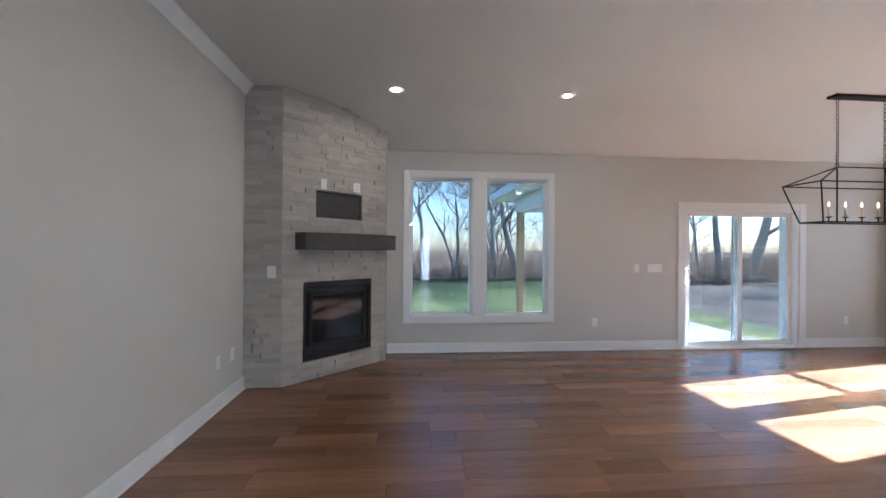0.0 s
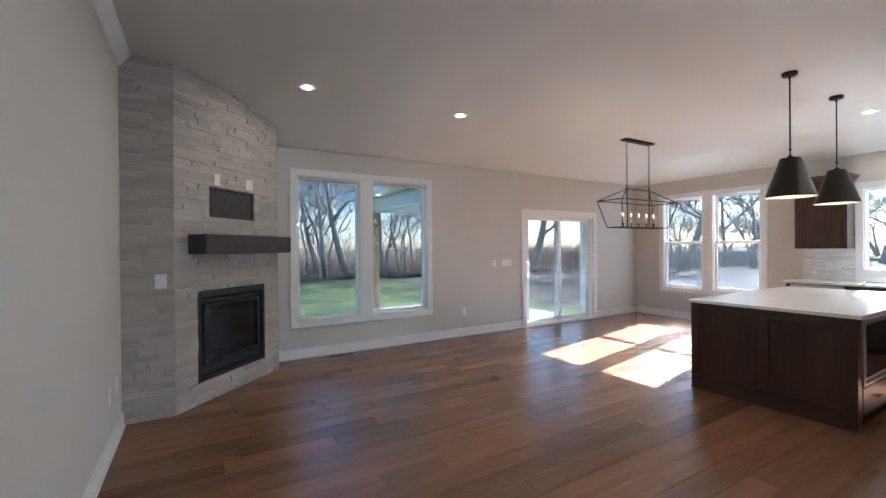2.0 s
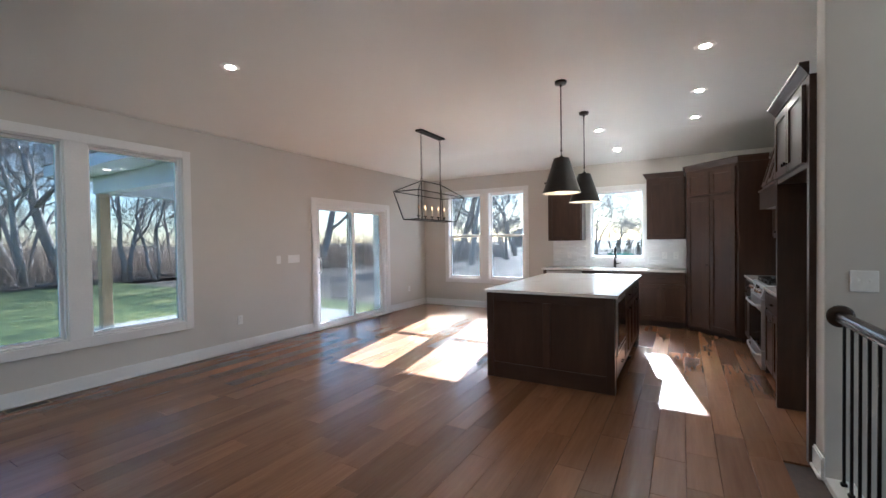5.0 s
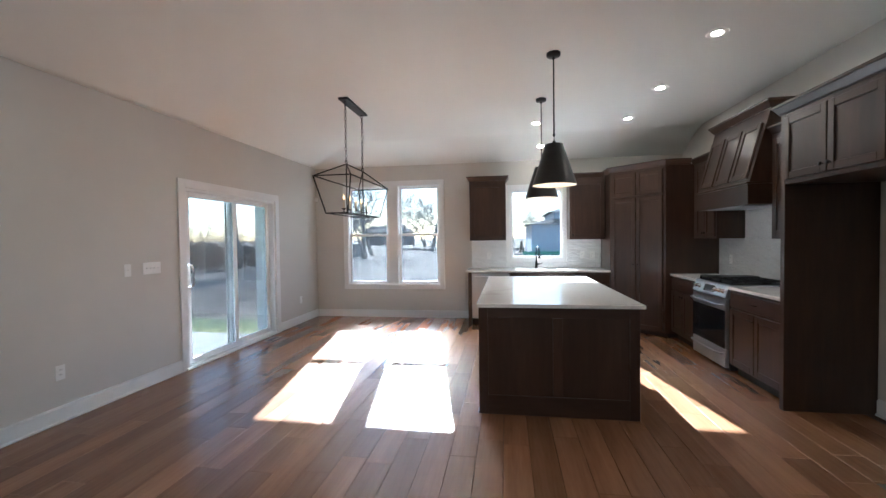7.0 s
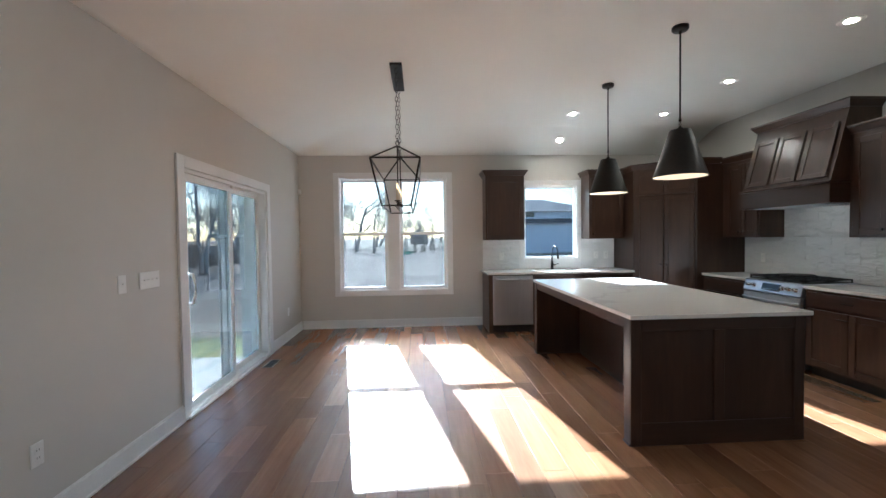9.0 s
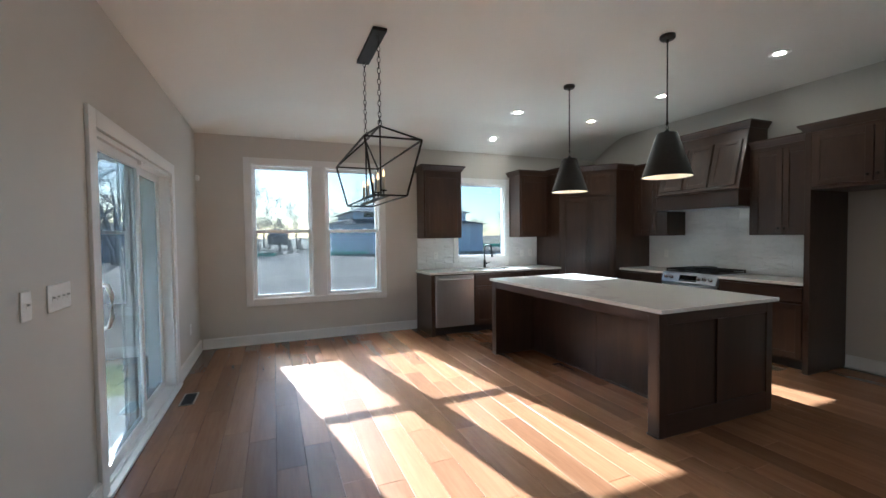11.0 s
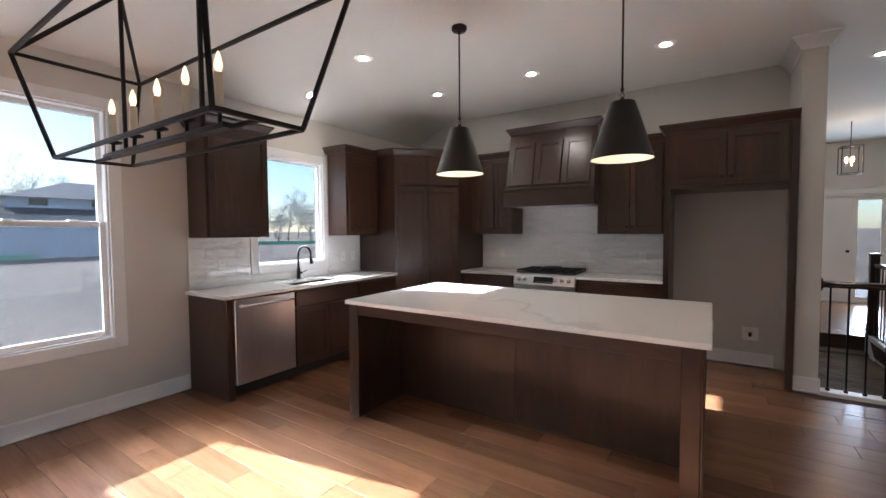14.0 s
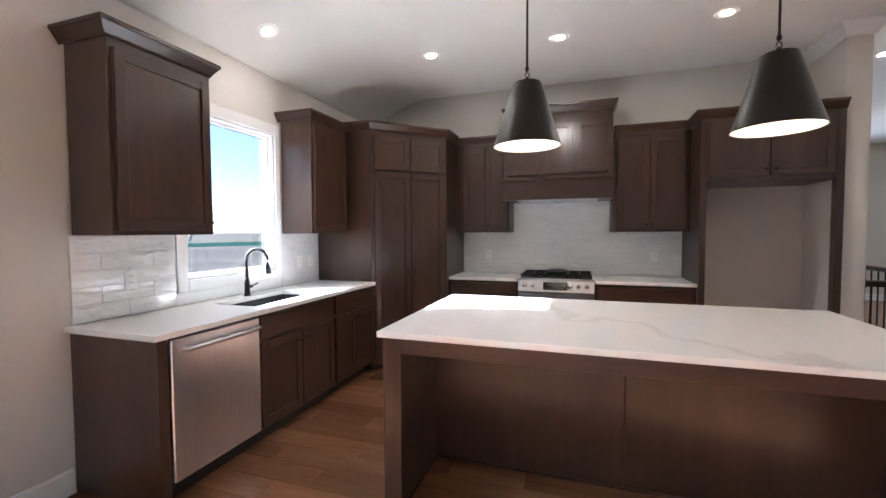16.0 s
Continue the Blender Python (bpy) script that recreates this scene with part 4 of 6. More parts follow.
CAB_CROWN = [(0.0, 0.0), (0.008, 0.0), (0.012, 0.012), (0.042, 0.058), (0.050, 0.062), (0.050, 0.082), (0.0, 0.082)]


def crown_part(pts, top, parent, flip=1):
    part("crown", crown_path("", pts, top, M_CABH, CAB_CROWN, flip), M_CABH, parent)


# sink run against the east wall
SR = face(8.50, 3.0, -90)           # u = 3.0 - y
end = thing("base_end_panel", (8.8, 3.0, 0), "dark-stained wooden end panel beside the dishwasher", "cabinet panel")
part("panel", one((8.52, 2.990, 0.0), (EX - 0.002, 3.04, 0.883), 0.002), M_CAB, end)
part("face_stile", one((8.48, 2.985, 0.0), (8.52, 3.042, 0.883), 0.002), M_CAB, end)
dw = thing("dishwasher", (8.75, 2.66, 0), "stainless steel dishwasher with a bar handle", "dishwasher")
part("tub", one((8.50, 2.365, 0.10), (9.06, 2.982, 0.875)), M_KICK, dw)
part("toe_panel", one((8.56, 2.365, 0.0), (8.60, 2.982, 0.10)), M_KICK, dw)
dp = mpart("door", SR, [((0.022, -0.035, 0.125), (0.628, 0.0, 0.868))], M_STEEL, dw, 0.006, "brushed stainless door")
mpart("control_edge", SR, [((0.03, -0.03, 0.868), (0.62, 0.0, 0.880))], M_SLOT, dp)
bm = bmesh.new()
sweep(bm, [SR @ Vector(p) for p in ((0.075, -0.034, 0.815), (0.08, -0.06, 0.812), (0.11, -0.068, 0.81), (0.34, -0.072, 0.81), (0.57, -0.068, 0.81), (0.60, -0.06, 0.812), (0.605, -0.034, 0.815))], 0.012)
part("handle", bm, M_STEEL, dp, "curved steel bar handle", True)

sb = thing("sink_base_cabinet", (8.8, 1.93, 0), "dark-stained sink base cabinet with two shaker doors", "cabinet")
part("body", one((8.50, 1.50, 0.10), (9.08, 2.358, 0.70)), M_CAB, sb)
part("face_frame", boxes(((8.50, 1.50, 0.70), (8.52, 2.358, 0.883))), M_CABH, sb)
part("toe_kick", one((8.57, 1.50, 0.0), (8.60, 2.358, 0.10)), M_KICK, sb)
mpart("false_front", SR, [((0.655, -0.022, 0.715), (1.487, -0.001, 0.858))], M_CABH, sb, 0.003)
shaker(SR, 0.655, 1.067, 0.125, 0.690, sb, (1.035, 0.63), handle="pull")
shaker(SR, 1.075, 1.487, 0.125, 0.690, sb, (1.107, 0.63), handle="pull")
db = thing("drawer_base_cabinet", (8.8, 1.15, 0), "dark-stained base cabinet with a drawer and doors", "cabinet")
part("body", one((8.50, 0.805, 0.10), (9.08, 1.497, 0.883)), M_CAB, db)
part("toe_kick", one((8.57, 0.805, 0.0), (8.60, 1.497, 0.10)), M_KICK, db)
slab(SR, 1.520, 2.180, 0.715, 0.858, db)
shaker(SR, 1.520, 1.845, 0.125, 0.690, db, (1.81, 0.63))
shaker(SR, 1.853, 2.180, 0.125, 0.690, db, (1.89, 0.63))

bm = bmesh.new()
SINK = (8.60, 8.95, 1.57, 2.27)
for a, b, c, d in ((8.455, SINK[0], 0.805, 3.07), (SINK[1], EX - 0.012, 0.805, 3.07), (SINK[0], SINK[1], 0.805, SINK[2]), (SINK[0], SINK[1], SINK[3], 3.07)):
    bx(bm, (a, c, 0.885), (b, d, 0.915), 0)
solid("sink_worktop", bm, M_QUARTZ, (8.78, 1.9, 0.885), "white quartz worktop with faint grey veins and sink cutout", "worktop")
sk = thing("undermount_sink", (8.775, 1.92, 0.70), "dark grey undermount kitchen sink basin", "sink")
x0, x1, y0, y1 = SINK
part("basin", boxes(((x0 - 0.01, y0 - 0.01, 0.705), (x1 + 0.01, y1 + 0.01, 0.712)), ((x0 - 0.01, y0 - 0.01, 0.712), (x0, y1 + 0.01, 0.884)), ((x1, y0 - 0.01, 0.712), (x1 + 0.01, y1 + 0.01, 0.884)),
                    ((x0, y0 - 0.01, 0.712), (x1, y0, 0.884)), ((x0, y1, 0.712), (x1, y1 + 0.01, 0.884))), M_IRON, sk)
bm = bmesh.new()
lathe(bm, [(0.045, 0.712), (0.045, 0.716), (0.02, 0.714)], 18, Matrix.Translation((8.78, 1.92, 0)))
part("drain", bm, M_CHROME, sk, smooth=True)
fa = thing("kitchen_faucet", (9.015, 1.90, 0.915), "dark bronze gooseneck pull-down kitchen faucet", "faucet")
fx, fy = 9.015, 1.90
bm = bmesh.new()
lathe(bm, [(0.028, 0.915), (0.028, 0.92), (0.022, 0.93), (0.020, 1.03), (0.014, 1.05), (0.012, 1.06)], 20, Matrix.Translation((fx, fy, 0)))
part("base", bm, M_BLACK, fa, smooth=True)
sd = Vector((-1, -0.22, 0)).normalized()
arc = [Vector((fx, fy, 1.05)), Vector((fx, fy, 1.18))]
for k in range(11):
    a = math.pi - k * math.pi * 1.08 / 10
    arc.append(Vector((fx, fy, 1.20)) + sd * (0.088 + 0.088 * math.cos(a)) + Vector((0, 0, 0.088 * math.sin(a))))
bm = bmesh.new()
sweep(bm, arc, 0.0115, 12)
part("gooseneck", bm, M_BLACK, fa, smooth=True)
tip = arc[-1]
bm = bmesh.new()
sweep(bm, [tip, tip + Vector((0.004, 0, -0.02)) + sd * 0.004, tip + sd * 0.012 + Vector((0, 0, -0.085))], [0.013, 0.016, 0.019], 12)
part("spray_head", bm, M_BLACK, fa, smooth=True)
bm = bmesh.new()
rod(bm, (fx, fy, 0.985), (fx, fy - 0.05, 0.985), 0.013, 12)
rod(bm, (fx, fy - 0.045, 0.985), (fx - 0.01, fy - 0.105, 1.005), 0.0055, 8)
part("lever", bm, M_BLACK, fa, smooth=True)


def upper(name, m, w, depth, z0, z1, label, doors, group=""):
    """A wall cabinet in the frame m, standing out by depth."""
    at = tuple(m @ Vector((w / 2, depth / 2, z0)))
    t = thing(name, at, label, "cabinet", group)
    mpart("body", m, [((0, 0, z0), (w, depth, z1))], M_CAB, t)
    for u0, u1, a, b, k in doors:
        shaker(m, u0, u1, a, b, t, k)
    return t


U0, U1, UC = 1.405, 2.415, 2.495
ULM = face(8.78, 3.03, -90)
u = upper("wall_cabinet", ULM, 0.612, 0.318, U0, U1, "dark-stained single-door wall cabinet beside the sink window", [(0.022, 0.590, U0 + 0.025, U1 - 0.05, (0.565, U0 + 0.075))])
crown_part([(EX - 0.002, 3.03), (8.78, 3.03), (8.78, 2.418), (EX - 0.002, 2.418)], UC, u, 1)
URM = face(8.78, 1.372, -90)
u = upper("wall_cabinet", URM, 0.565, 0.318, U0, U1, "dark-stained narrow wall cabinet between window and pantry", [(0.022, 0.545, U0 + 0.025, U1 - 0.05, (0.047, U0 + 0.075))])
crown_part([(EX - 0.002, 1.372), (8.78, 1.372), (8.78, 0.83)], UC, u, 1)

# corner pantry
pt = thing("corner_pantry", (8.6, 0.1, 0), "tall dark-stained corner pantry with angled double doors", "pantry cabinet")
bm = bmesh.new()
prism(bm, [(EX - 0.001, 0.80), (8.50, 0.80), (7.90, 0.20), (7.90, SY + 0.001), (EX - 0.001, SY + 0.001)], 0.06, 2.44)
part("body", bm, M_CAB, pt)
bm = bmesh.new()
prism(bm, [(EX - 0.01, 0.76), (8.54, 0.76), (7.94, 0.16), (7.94, SY + 0.01), (EX - 0.01, SY + 0.01)], 0.0, 0.06)
part("toe_kick", bm, M_KICK, pt)
PM = face(8.50, 0.80, -135)
PW = math.hypot(0.6, 0.6)
shaker(PM, 0.035, PW / 2 - 0.004, 2.045, 2.385, pt, None)
shaker(PM, PW / 2 + 0.004, PW - 0.035, 2.045, 2.385, pt, None)
shaker(PM, 0.035, PW / 2 - 0.004, 0.085, 2.015, pt, (PW / 2 - 0.035, 1.02))
shaker(PM, PW / 2 + 0.004, PW - 0.035, 0.085, 2.015, pt, (PW / 2 + 0.035, 1.02))
crown_part([(8.83, 0.80), (8.50, 0.80), (7.90, 0.20), (7.90, -0.12)], 2.515, pt, 1)

# range wall
RF = face(7.90, 0.11, 180)          # u = 7.90 - x
rb = thing("base_cabinet", (7.52, -0.2, 0), "dark-stained base cabinet between pantry and range", "cabinet")
part("body", one((7.135, SY + 0.002, 0.10), (7.897, 0.11, 0.883)), M_CAB, rb)
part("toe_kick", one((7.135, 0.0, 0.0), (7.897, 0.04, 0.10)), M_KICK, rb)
slab(RF, 0.03, 0.74, 0.715, 0.858, rb)
shaker(RF, 0.03, 0.381, 0.125, 0.69, rb, (0.35, 0.63))
shaker(RF, 0.389, 0.74, 0.125, 0.69, rb, (0.42, 0.63))
rb = thing("base_cabinet", (5.92, -0.2, 0), "dark-stained base cabinet with a drawer beside the range", "cabinet")
part("body", one((5.478, SY + 0.002, 0.10), (6.365, 0.11, 0.883)), M_CAB, rb)
part("toe_kick", one((5.478, 0.0, 0.0), (6.365, 0.04, 0.10)), M_KICK, rb)
slab(RF, 1.56, 2.395, 0.715, 0.858, rb)
shaker(RF, 1.56, 1.974, 0.125, 0.69, rb, (1.935, 0.63), handle="pull")
shaker(RF, 1.982, 2.395, 0.125, 0.69, rb, None)
for a, b in ((7.135, 7.898), (5.476, 6.365)):
    solid("range_worktop", one((a, SY + 0.012, 0.885), (b, 0.14, 0.915), 0.002), M_QUARTZ, ((a + b) / 2, -0.18, 0.885), "white quartz worktop beside the range", "worktop", "range worktops")

rg = thing("gas_range", (6.75, -0.15, 0), "stainless slide-in gas range with black iron grates", "range")
GX0, GX1 = 6.372, 7.128
part("body", one((GX0, SY + 0.02, 0.03), (GX1, 0.12, 0.905), 0.003), M_SLOT, rg)
GM = face(GX1, 0.12, 180)
gw = GX1 - GX0
od = mpart("oven_door", GM, [((0.004, -0.04, 0.255), (gw - 0.004, -0.001, 0.775))], M_STEEL, rg, 0.004, "stainless oven door")
mpart("oven_window", GM, [((0.005, -0.044, 0.257), (gw - 0.005, -0.04, 0.655))], M_DARKGLASS, od, 0)
bm = bmesh.new()
sweep(bm, [GM @ Vector(p) for p in ((0.03, -0.04, 0.715), (0.04, -0.075, 0.712), (0.12, -0.088, 0.71), (gw / 2, -0.092, 0.71), (gw - 0.12, -0.088, 0.71), (gw - 0.04, -0.075, 0.712), (gw - 0.03, -0.04, 0.715))], 0.013)
part("handle", bm, M_STEEL, od, "curved steel handle", True)
wd = mpart("warming_drawer", GM, [((0.004, -0.04, 0.055), (gw - 0.004, -0.001, 0.245))], M_STEEL, rg, 0.004, "stainless lower drawer")
bm = bmesh.new()
sweep(bm, [GM @ Vector(p) for p in ((0.03, -0.04, 0.205), (0.04, -0.07, 0.202), (0.14, -0.08, 0.195), (gw / 2, -0.084, 0.192), (gw - 0.14, -0.08, 0.195), (gw - 0.04, -0.07, 0.202), (gw - 0.03, -0.04, 0.205))], 0.012)
part("handle", bm, M_STEEL, wd, "curved steel handle", True)
CPM = GM @ Matrix.Translation((0, -0.045, 0.79)) @ Matrix.Rotation(radians(-18), 4, "X")
cp = mpart("control_panel", CPM, [((0.0, 0.0, 0.0), (gw, 0.06, 0.135))], M_STEEL, rg, 0.004, "sloped stainless control panel")
mpart("display", CPM, [((gw / 2 - 0.12, -0.003, 0.025), (gw / 2 + 0.12, 0.0, 0.105))], M_DARKGLASS, cp, 0)
mpart("display_marks", CPM, [((gw / 2 - 0.10 + i * 0.022, -0.0036, 0.04), (gw / 2 - 0.09 + i * 0.022, -0.003, 0.044)) for i in range(10)], M_PLATE, cp, 0)
for uu in (0.07, 0.15, gw - 0.23, gw - 0.15, gw - 0.07):
    bm = bmesh.new()
    lathe(bm, [(0.026, 0.0), (0.026, 0.006), (0.020, 0.010), (0.019, 0.032), (0.016, 0.036), (0.002, 0.036)], 18, CPM @ Matrix.Translation((uu, 0, 0.065)) @ Matrix.Rotation(radians(90), 4, "X"))
    part("control_knob", bm, M_CHROME, cp, "steel burner knob", True)
ct = mpart("cooktop", GM, [((-0.004, -0.01, 0.905), (gw + 0.004, 0.585, 0.925))], M_STEEL, rg, 0.004)
mpart("burner_pan", GM, [((0.02, 0.02, 0.925), (gw - 0.02, 0.565, 0.930))], M_IRON, ct)
for bxx, byy, rr in ((0.15, 0.15, 0.045), (0.15, 0.43, 0.035), (gw / 2, 0.29, 0.055), (gw - 0.15, 0.15, 0.04), (gw - 0.15, 0.43, 0.05)):
    bm = bmesh.new()
    lathe(bm, [(rr, 0.930), (rr, 0.940), (rr * 0.75, 0.946), (0.004, 0.947)], 18, GM @ Matrix.Translation((bxx, byy, 0)))
    part("burner", bm, M_IRON, ct, smooth=True)
for g0, g1 in ((0.022, 0.262), (0.266, gw - 0.266), (gw - 0.262, gw - 0.022)):
    specs = []
    for yy in (0.03, 0.16, 0.29, 0.42, 0.545):
        specs.append(((g0, yy, 0.950), (g1, yy + 0.012, 0.964)))
    for k in range(3):
        xx = g0 + (g1 - g0 - 0.012) * k / 2
        specs.append(((xx, 0.03, 0.952), (xx + 0.012, 0.557, 0.966)))
    for xx in (g0, g1 - 0.012):
        for yy in (0.03, 0.545):
            specs.append(((xx, yy, 0.930), (xx + 0.012, yy + 0.012, 0.952)))
    mpart("grate", GM, specs, M_IRON, ct, 0.002, "black cast iron grate")
bm = bmesh.new()
lathe(bm, [(0.13, 0.966), (0.15, 0.970), (0.15, 0.985), (0.13, 0.990), (0.003, 0.990)], 28, GM @ Matrix.Translation((gw / 2, 0.29, 0)) @ Matrix.Diagonal((0.8, 1.25, 1, 1)))
part("griddle", bm, M_IRON, ct, "oval cast iron griddle plate", True)

# uppers and hood
RU = face(7.90, -0.17, 180)
u = upper("wall_cabinet", RU, 0.625, 0.325, U0, U1, "dark-stained two-door wall cabinet beside the range hood",
          [(0.10, 0.352, U0 + 0.025, U1 - 0.05, (0.325, U0 + 0.075)), (0.358, 0.61, U0 + 0.025, U1 - 0.05, (0.385, U0 + 0.075))])
crown_part([(7.90, -0.17), (7.31, -0.17)], UC, u, 1)
RU2 = face(6.20, -0.17, 180)
u = upper("wall_cabinet", RU2, 0.722, 0.325, U0, U1, "dark-stained two-door wall cabinet beside the refrigerator space",
          [(0.05, 0.352, U0 + 0.025, U1 - 0.05, (0.325, U0 + 0.075)), (0.358, 0.68, U0 + 0.025, U1 - 0.05, (0.385, U0 + 0.075))])
crown_part([(6.19, -0.17), (5.478, -0.17)], UC, u, 1)

hd = thing("range_hood", (6.75, -0.2, 1.75), "dark-stained wooden range hood with sloped panelled front", "range hood")
HX0, HX1 = 6.19, 7.312
part("valance", one((HX0, SY + 0.002, 1.75), (HX1, 0.05, 1.95), 0.003), M_CABH, hd)
part("ledge", one((HX0 - 0.012, SY + 0.003, 1.95), (HX1 + 0.012, 0.065, 1.972), 0.004), M_CABH, hd)
bm = bmesh.new()
vv = [bm.verts.new(p) for p in ((HX0 + 0.01, 0.03, 1.972), (HX0 + 0.01, -0.16, 2.69), (HX0 + 0.01, SY + 0.002, 2.69), (HX0 + 0.01, SY + 0.002, 1.972))]
vw = [bm.verts.new((HX1 - 0.01, v.co.y, v.co.z)) for v in vv]
bm.faces.new(vv)
bm.faces.new(vw[::-1])
for i in range(4):
    bm.faces.new((vv[i], vw[i], vw[(i + 1) % 4], vv[(i + 1) % 4]))
part("chimney", bm, M_CAB, hd)
tilt = math.degrees(math.atan2(0.19, 0.718))
HM = Matrix.Translation((HX1 - 0.01, 0.03, 1.972)) @ Matrix.Rotation(radians(180), 4, "Z") @ Matrix.Rotation(radians(-tilt), 4, "X")
hw = HX1 - HX0 - 0.02
for i in range(3):
    a = 0.045 + i * (hw - 0.06) / 3
    shaker(HM, a, a + (hw - 0.06) / 3 - 0.03, 0.035, 0.60, hd, None, "panel_door", 0.052)
part("insert", one((HX0 + 0.15, SY + 0.05, 1.742), (HX1 - 0.15, 0.0, 1.75)), M_STEEL, hd, "steel filter insert under the hood")
crown_part([(HX1 - 0.01, SY + 0.004), (HX1 - 0.01, -0.155), (HX0 + 0.01, -0.155), (HX0 + 0.01, SY + 0.004)], 2.772, hd, 1)

# refrigerator space
fr = thing("refrigerator_surround", (4.95, -0.15, 0), "dark-stained refrigerator surround with a cabinet above, empty space", "cabinet")
part("side_panel", one((5.425, SY + 0.002, 0.0), (5.475, 0.178, 2.415), 0.002), M_CAB, fr)
part("front_stile", one((4.43, 0.105, 0.0), (4.485, 0.178, 2.415), 0.002), M_CAB, fr)
part("top_side_panel", one((4.43, SY + 0.002, 1.85), (4.485, 0.105, 2.415), 0.002), M_CAB, fr)
part("top_cabinet", one((4.485, SY + 0.002, 1.85), (5.425, 0.176, 2.415), 0.002), M_CAB, fr)
FM = face(5.425, 0.176, 180)
shaker(FM, 0.02, 0.466, 1.885, 2.375, fr, (0.435, 1.945))
shaker(FM, 0.474, 0.920, 1.885, 2.375, fr, (0.505, 1.945))
crown_part([(5.475, -0.12), (5.475, 0.178), (4.43, 0.178)], UC, fr, 1)

# island
IX0, IX1, IY0, IY1 = 5.047, 7.477, 1.350, 2.655
solid("island_worktop", one((IX0, IY0, 0.885), (IX1, IY1, 0.915), 0.003), M_QUARTZ, (6.26, 2.0, 0.885), "large white quartz island worktop with faint veins", "worktop")
isl = thing("kitchen_island", (6.26, 2.0, 0), "dark-stained wooden kitchen island with seating overhang", "kitchen island")
BX0, BX1, BY0, BY1, BACK = 5.088, 7.437, 1.385, 2.640, 2.10
part("body", one((BX0 + 0.02, BY0 + 0.02, 0.09), (BX1 - 0.02, BACK - 0.02, 0.885)), M_CAB, isl)
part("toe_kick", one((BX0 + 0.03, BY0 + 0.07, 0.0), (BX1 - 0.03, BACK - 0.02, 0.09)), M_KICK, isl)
for a, b in ((BX0 + 0.05, 6.268), (6.271, BX1 - 0.05)):
    part("back_panel", one((a, BACK - 0.02, 0.0), (b, BACK, 0.885), 0.0015), M_CAB, isl)
part("back_shoe", one((BX0 + 0.10, BACK, 0.0), (BX1 - 0.10, BACK + 0.012, 0.018), 0.004), M_CABH, isl)
for ex, sgn in ((BX0, 1), (BX1, -1)):
    w_ = [ex, ex + sgn * 0.085]
    e = part("end_panel", one((min(w_), BY0, 0.0), (max(w_), BY1, 0.885), 0.003), M_CAB, isl)
    part("foot_shoe", one((min(w_) - 0.008, BY0 + 0.02, 0.0), (max(w_) + 0.004, BY1 + 0.010, 0.016), 0.004), M_CABH, e)
    fxw = ex - sgn * 0.012
    for (ya, yb, za, zb) in ((BY0, BY0 + 0.075, 0.0, 0.885), (1.97, 2.045, 0.16, 0.80), (BY1 - 0.075, BY1, 0.0, 0.885)):
        part("stile", one((min(ex, fxw), ya, za + 0.001), (max(ex, fxw), yb, zb - 0.001), 0.002), M_CAB, e)
    for (za, zb) in ((0.001, 0.16), (0.80, 0.884)):
        part("rail", one((min(ex, fxw), BY0 + 0.075, za), (max(ex, fxw), BY1 - 0.075, zb), 0.002), M_CABH, e)
part("apron", one((BX0 + 0.085, BY1 - 0.03, 0.805), (BX1 - 0.085, BY1 - 0.005, 0.885), 0.002), M_CABH, isl)
IM = face(BX0, BY0 + 0.02, 0)       # u = x - BX0
mw = thing("built_in_microwave", (5.49, 1.6, 0.34), "built-in black glass microwave drawer in the island end", "microwave")
mpart("trim_frame", IM, [((0.10, -0.030, 0.335), (0.72, 0.0, 0.865))], M_STEEL, mw, 0.004, "stainless trim frame")
mpart("glass_door", IM, [((0.145, -0.036, 0.41), (0.675, -0.030, 0.825))], M_DARKGLASS, mw, 0.002)
mpart("vent_bar", IM, [((0.14, -0.034, 0.36), (0.68, -0.030, 0.385))], M_SLOT, mw, 0.001)
d = slab(IM, 0.10, 0.72, 0.115, 0.320, isl)
for a, b in ((0.745, 1.49), (1.51, 2.255)):
    slab(IM, a, b, 0.715, 0.865, isl)
    c_ = (a + b) / 2
    shaker(IM, a, c_ - 0.004, 0.115, 0.695, isl, (c_ - 0.035, 0.64))
    shaker(IM, c_ + 0.004, b, 0.115, 0.695, isl, (c_ + 0.035, 0.64))

# outlets in the backsplash
for p, o in (((EX - 0.012, 2.72, 1.13), (-1, 0)), ((EX - 0.012, 1.12, 1.13), (-1, 0)), ((EX - 0.012, 0.95, 1.13), (-1, 0)), ((7.58, SY + 0.012, 1.13), (0, 1)), ((5.75, SY + 0.012, 1.13), (0, 1))):
    wall_plate("outlet", p, o, 0.075, 0.12, "outlet", "white duplex outlet set in the tile backsplash", "backsplash outlets", "outlet")


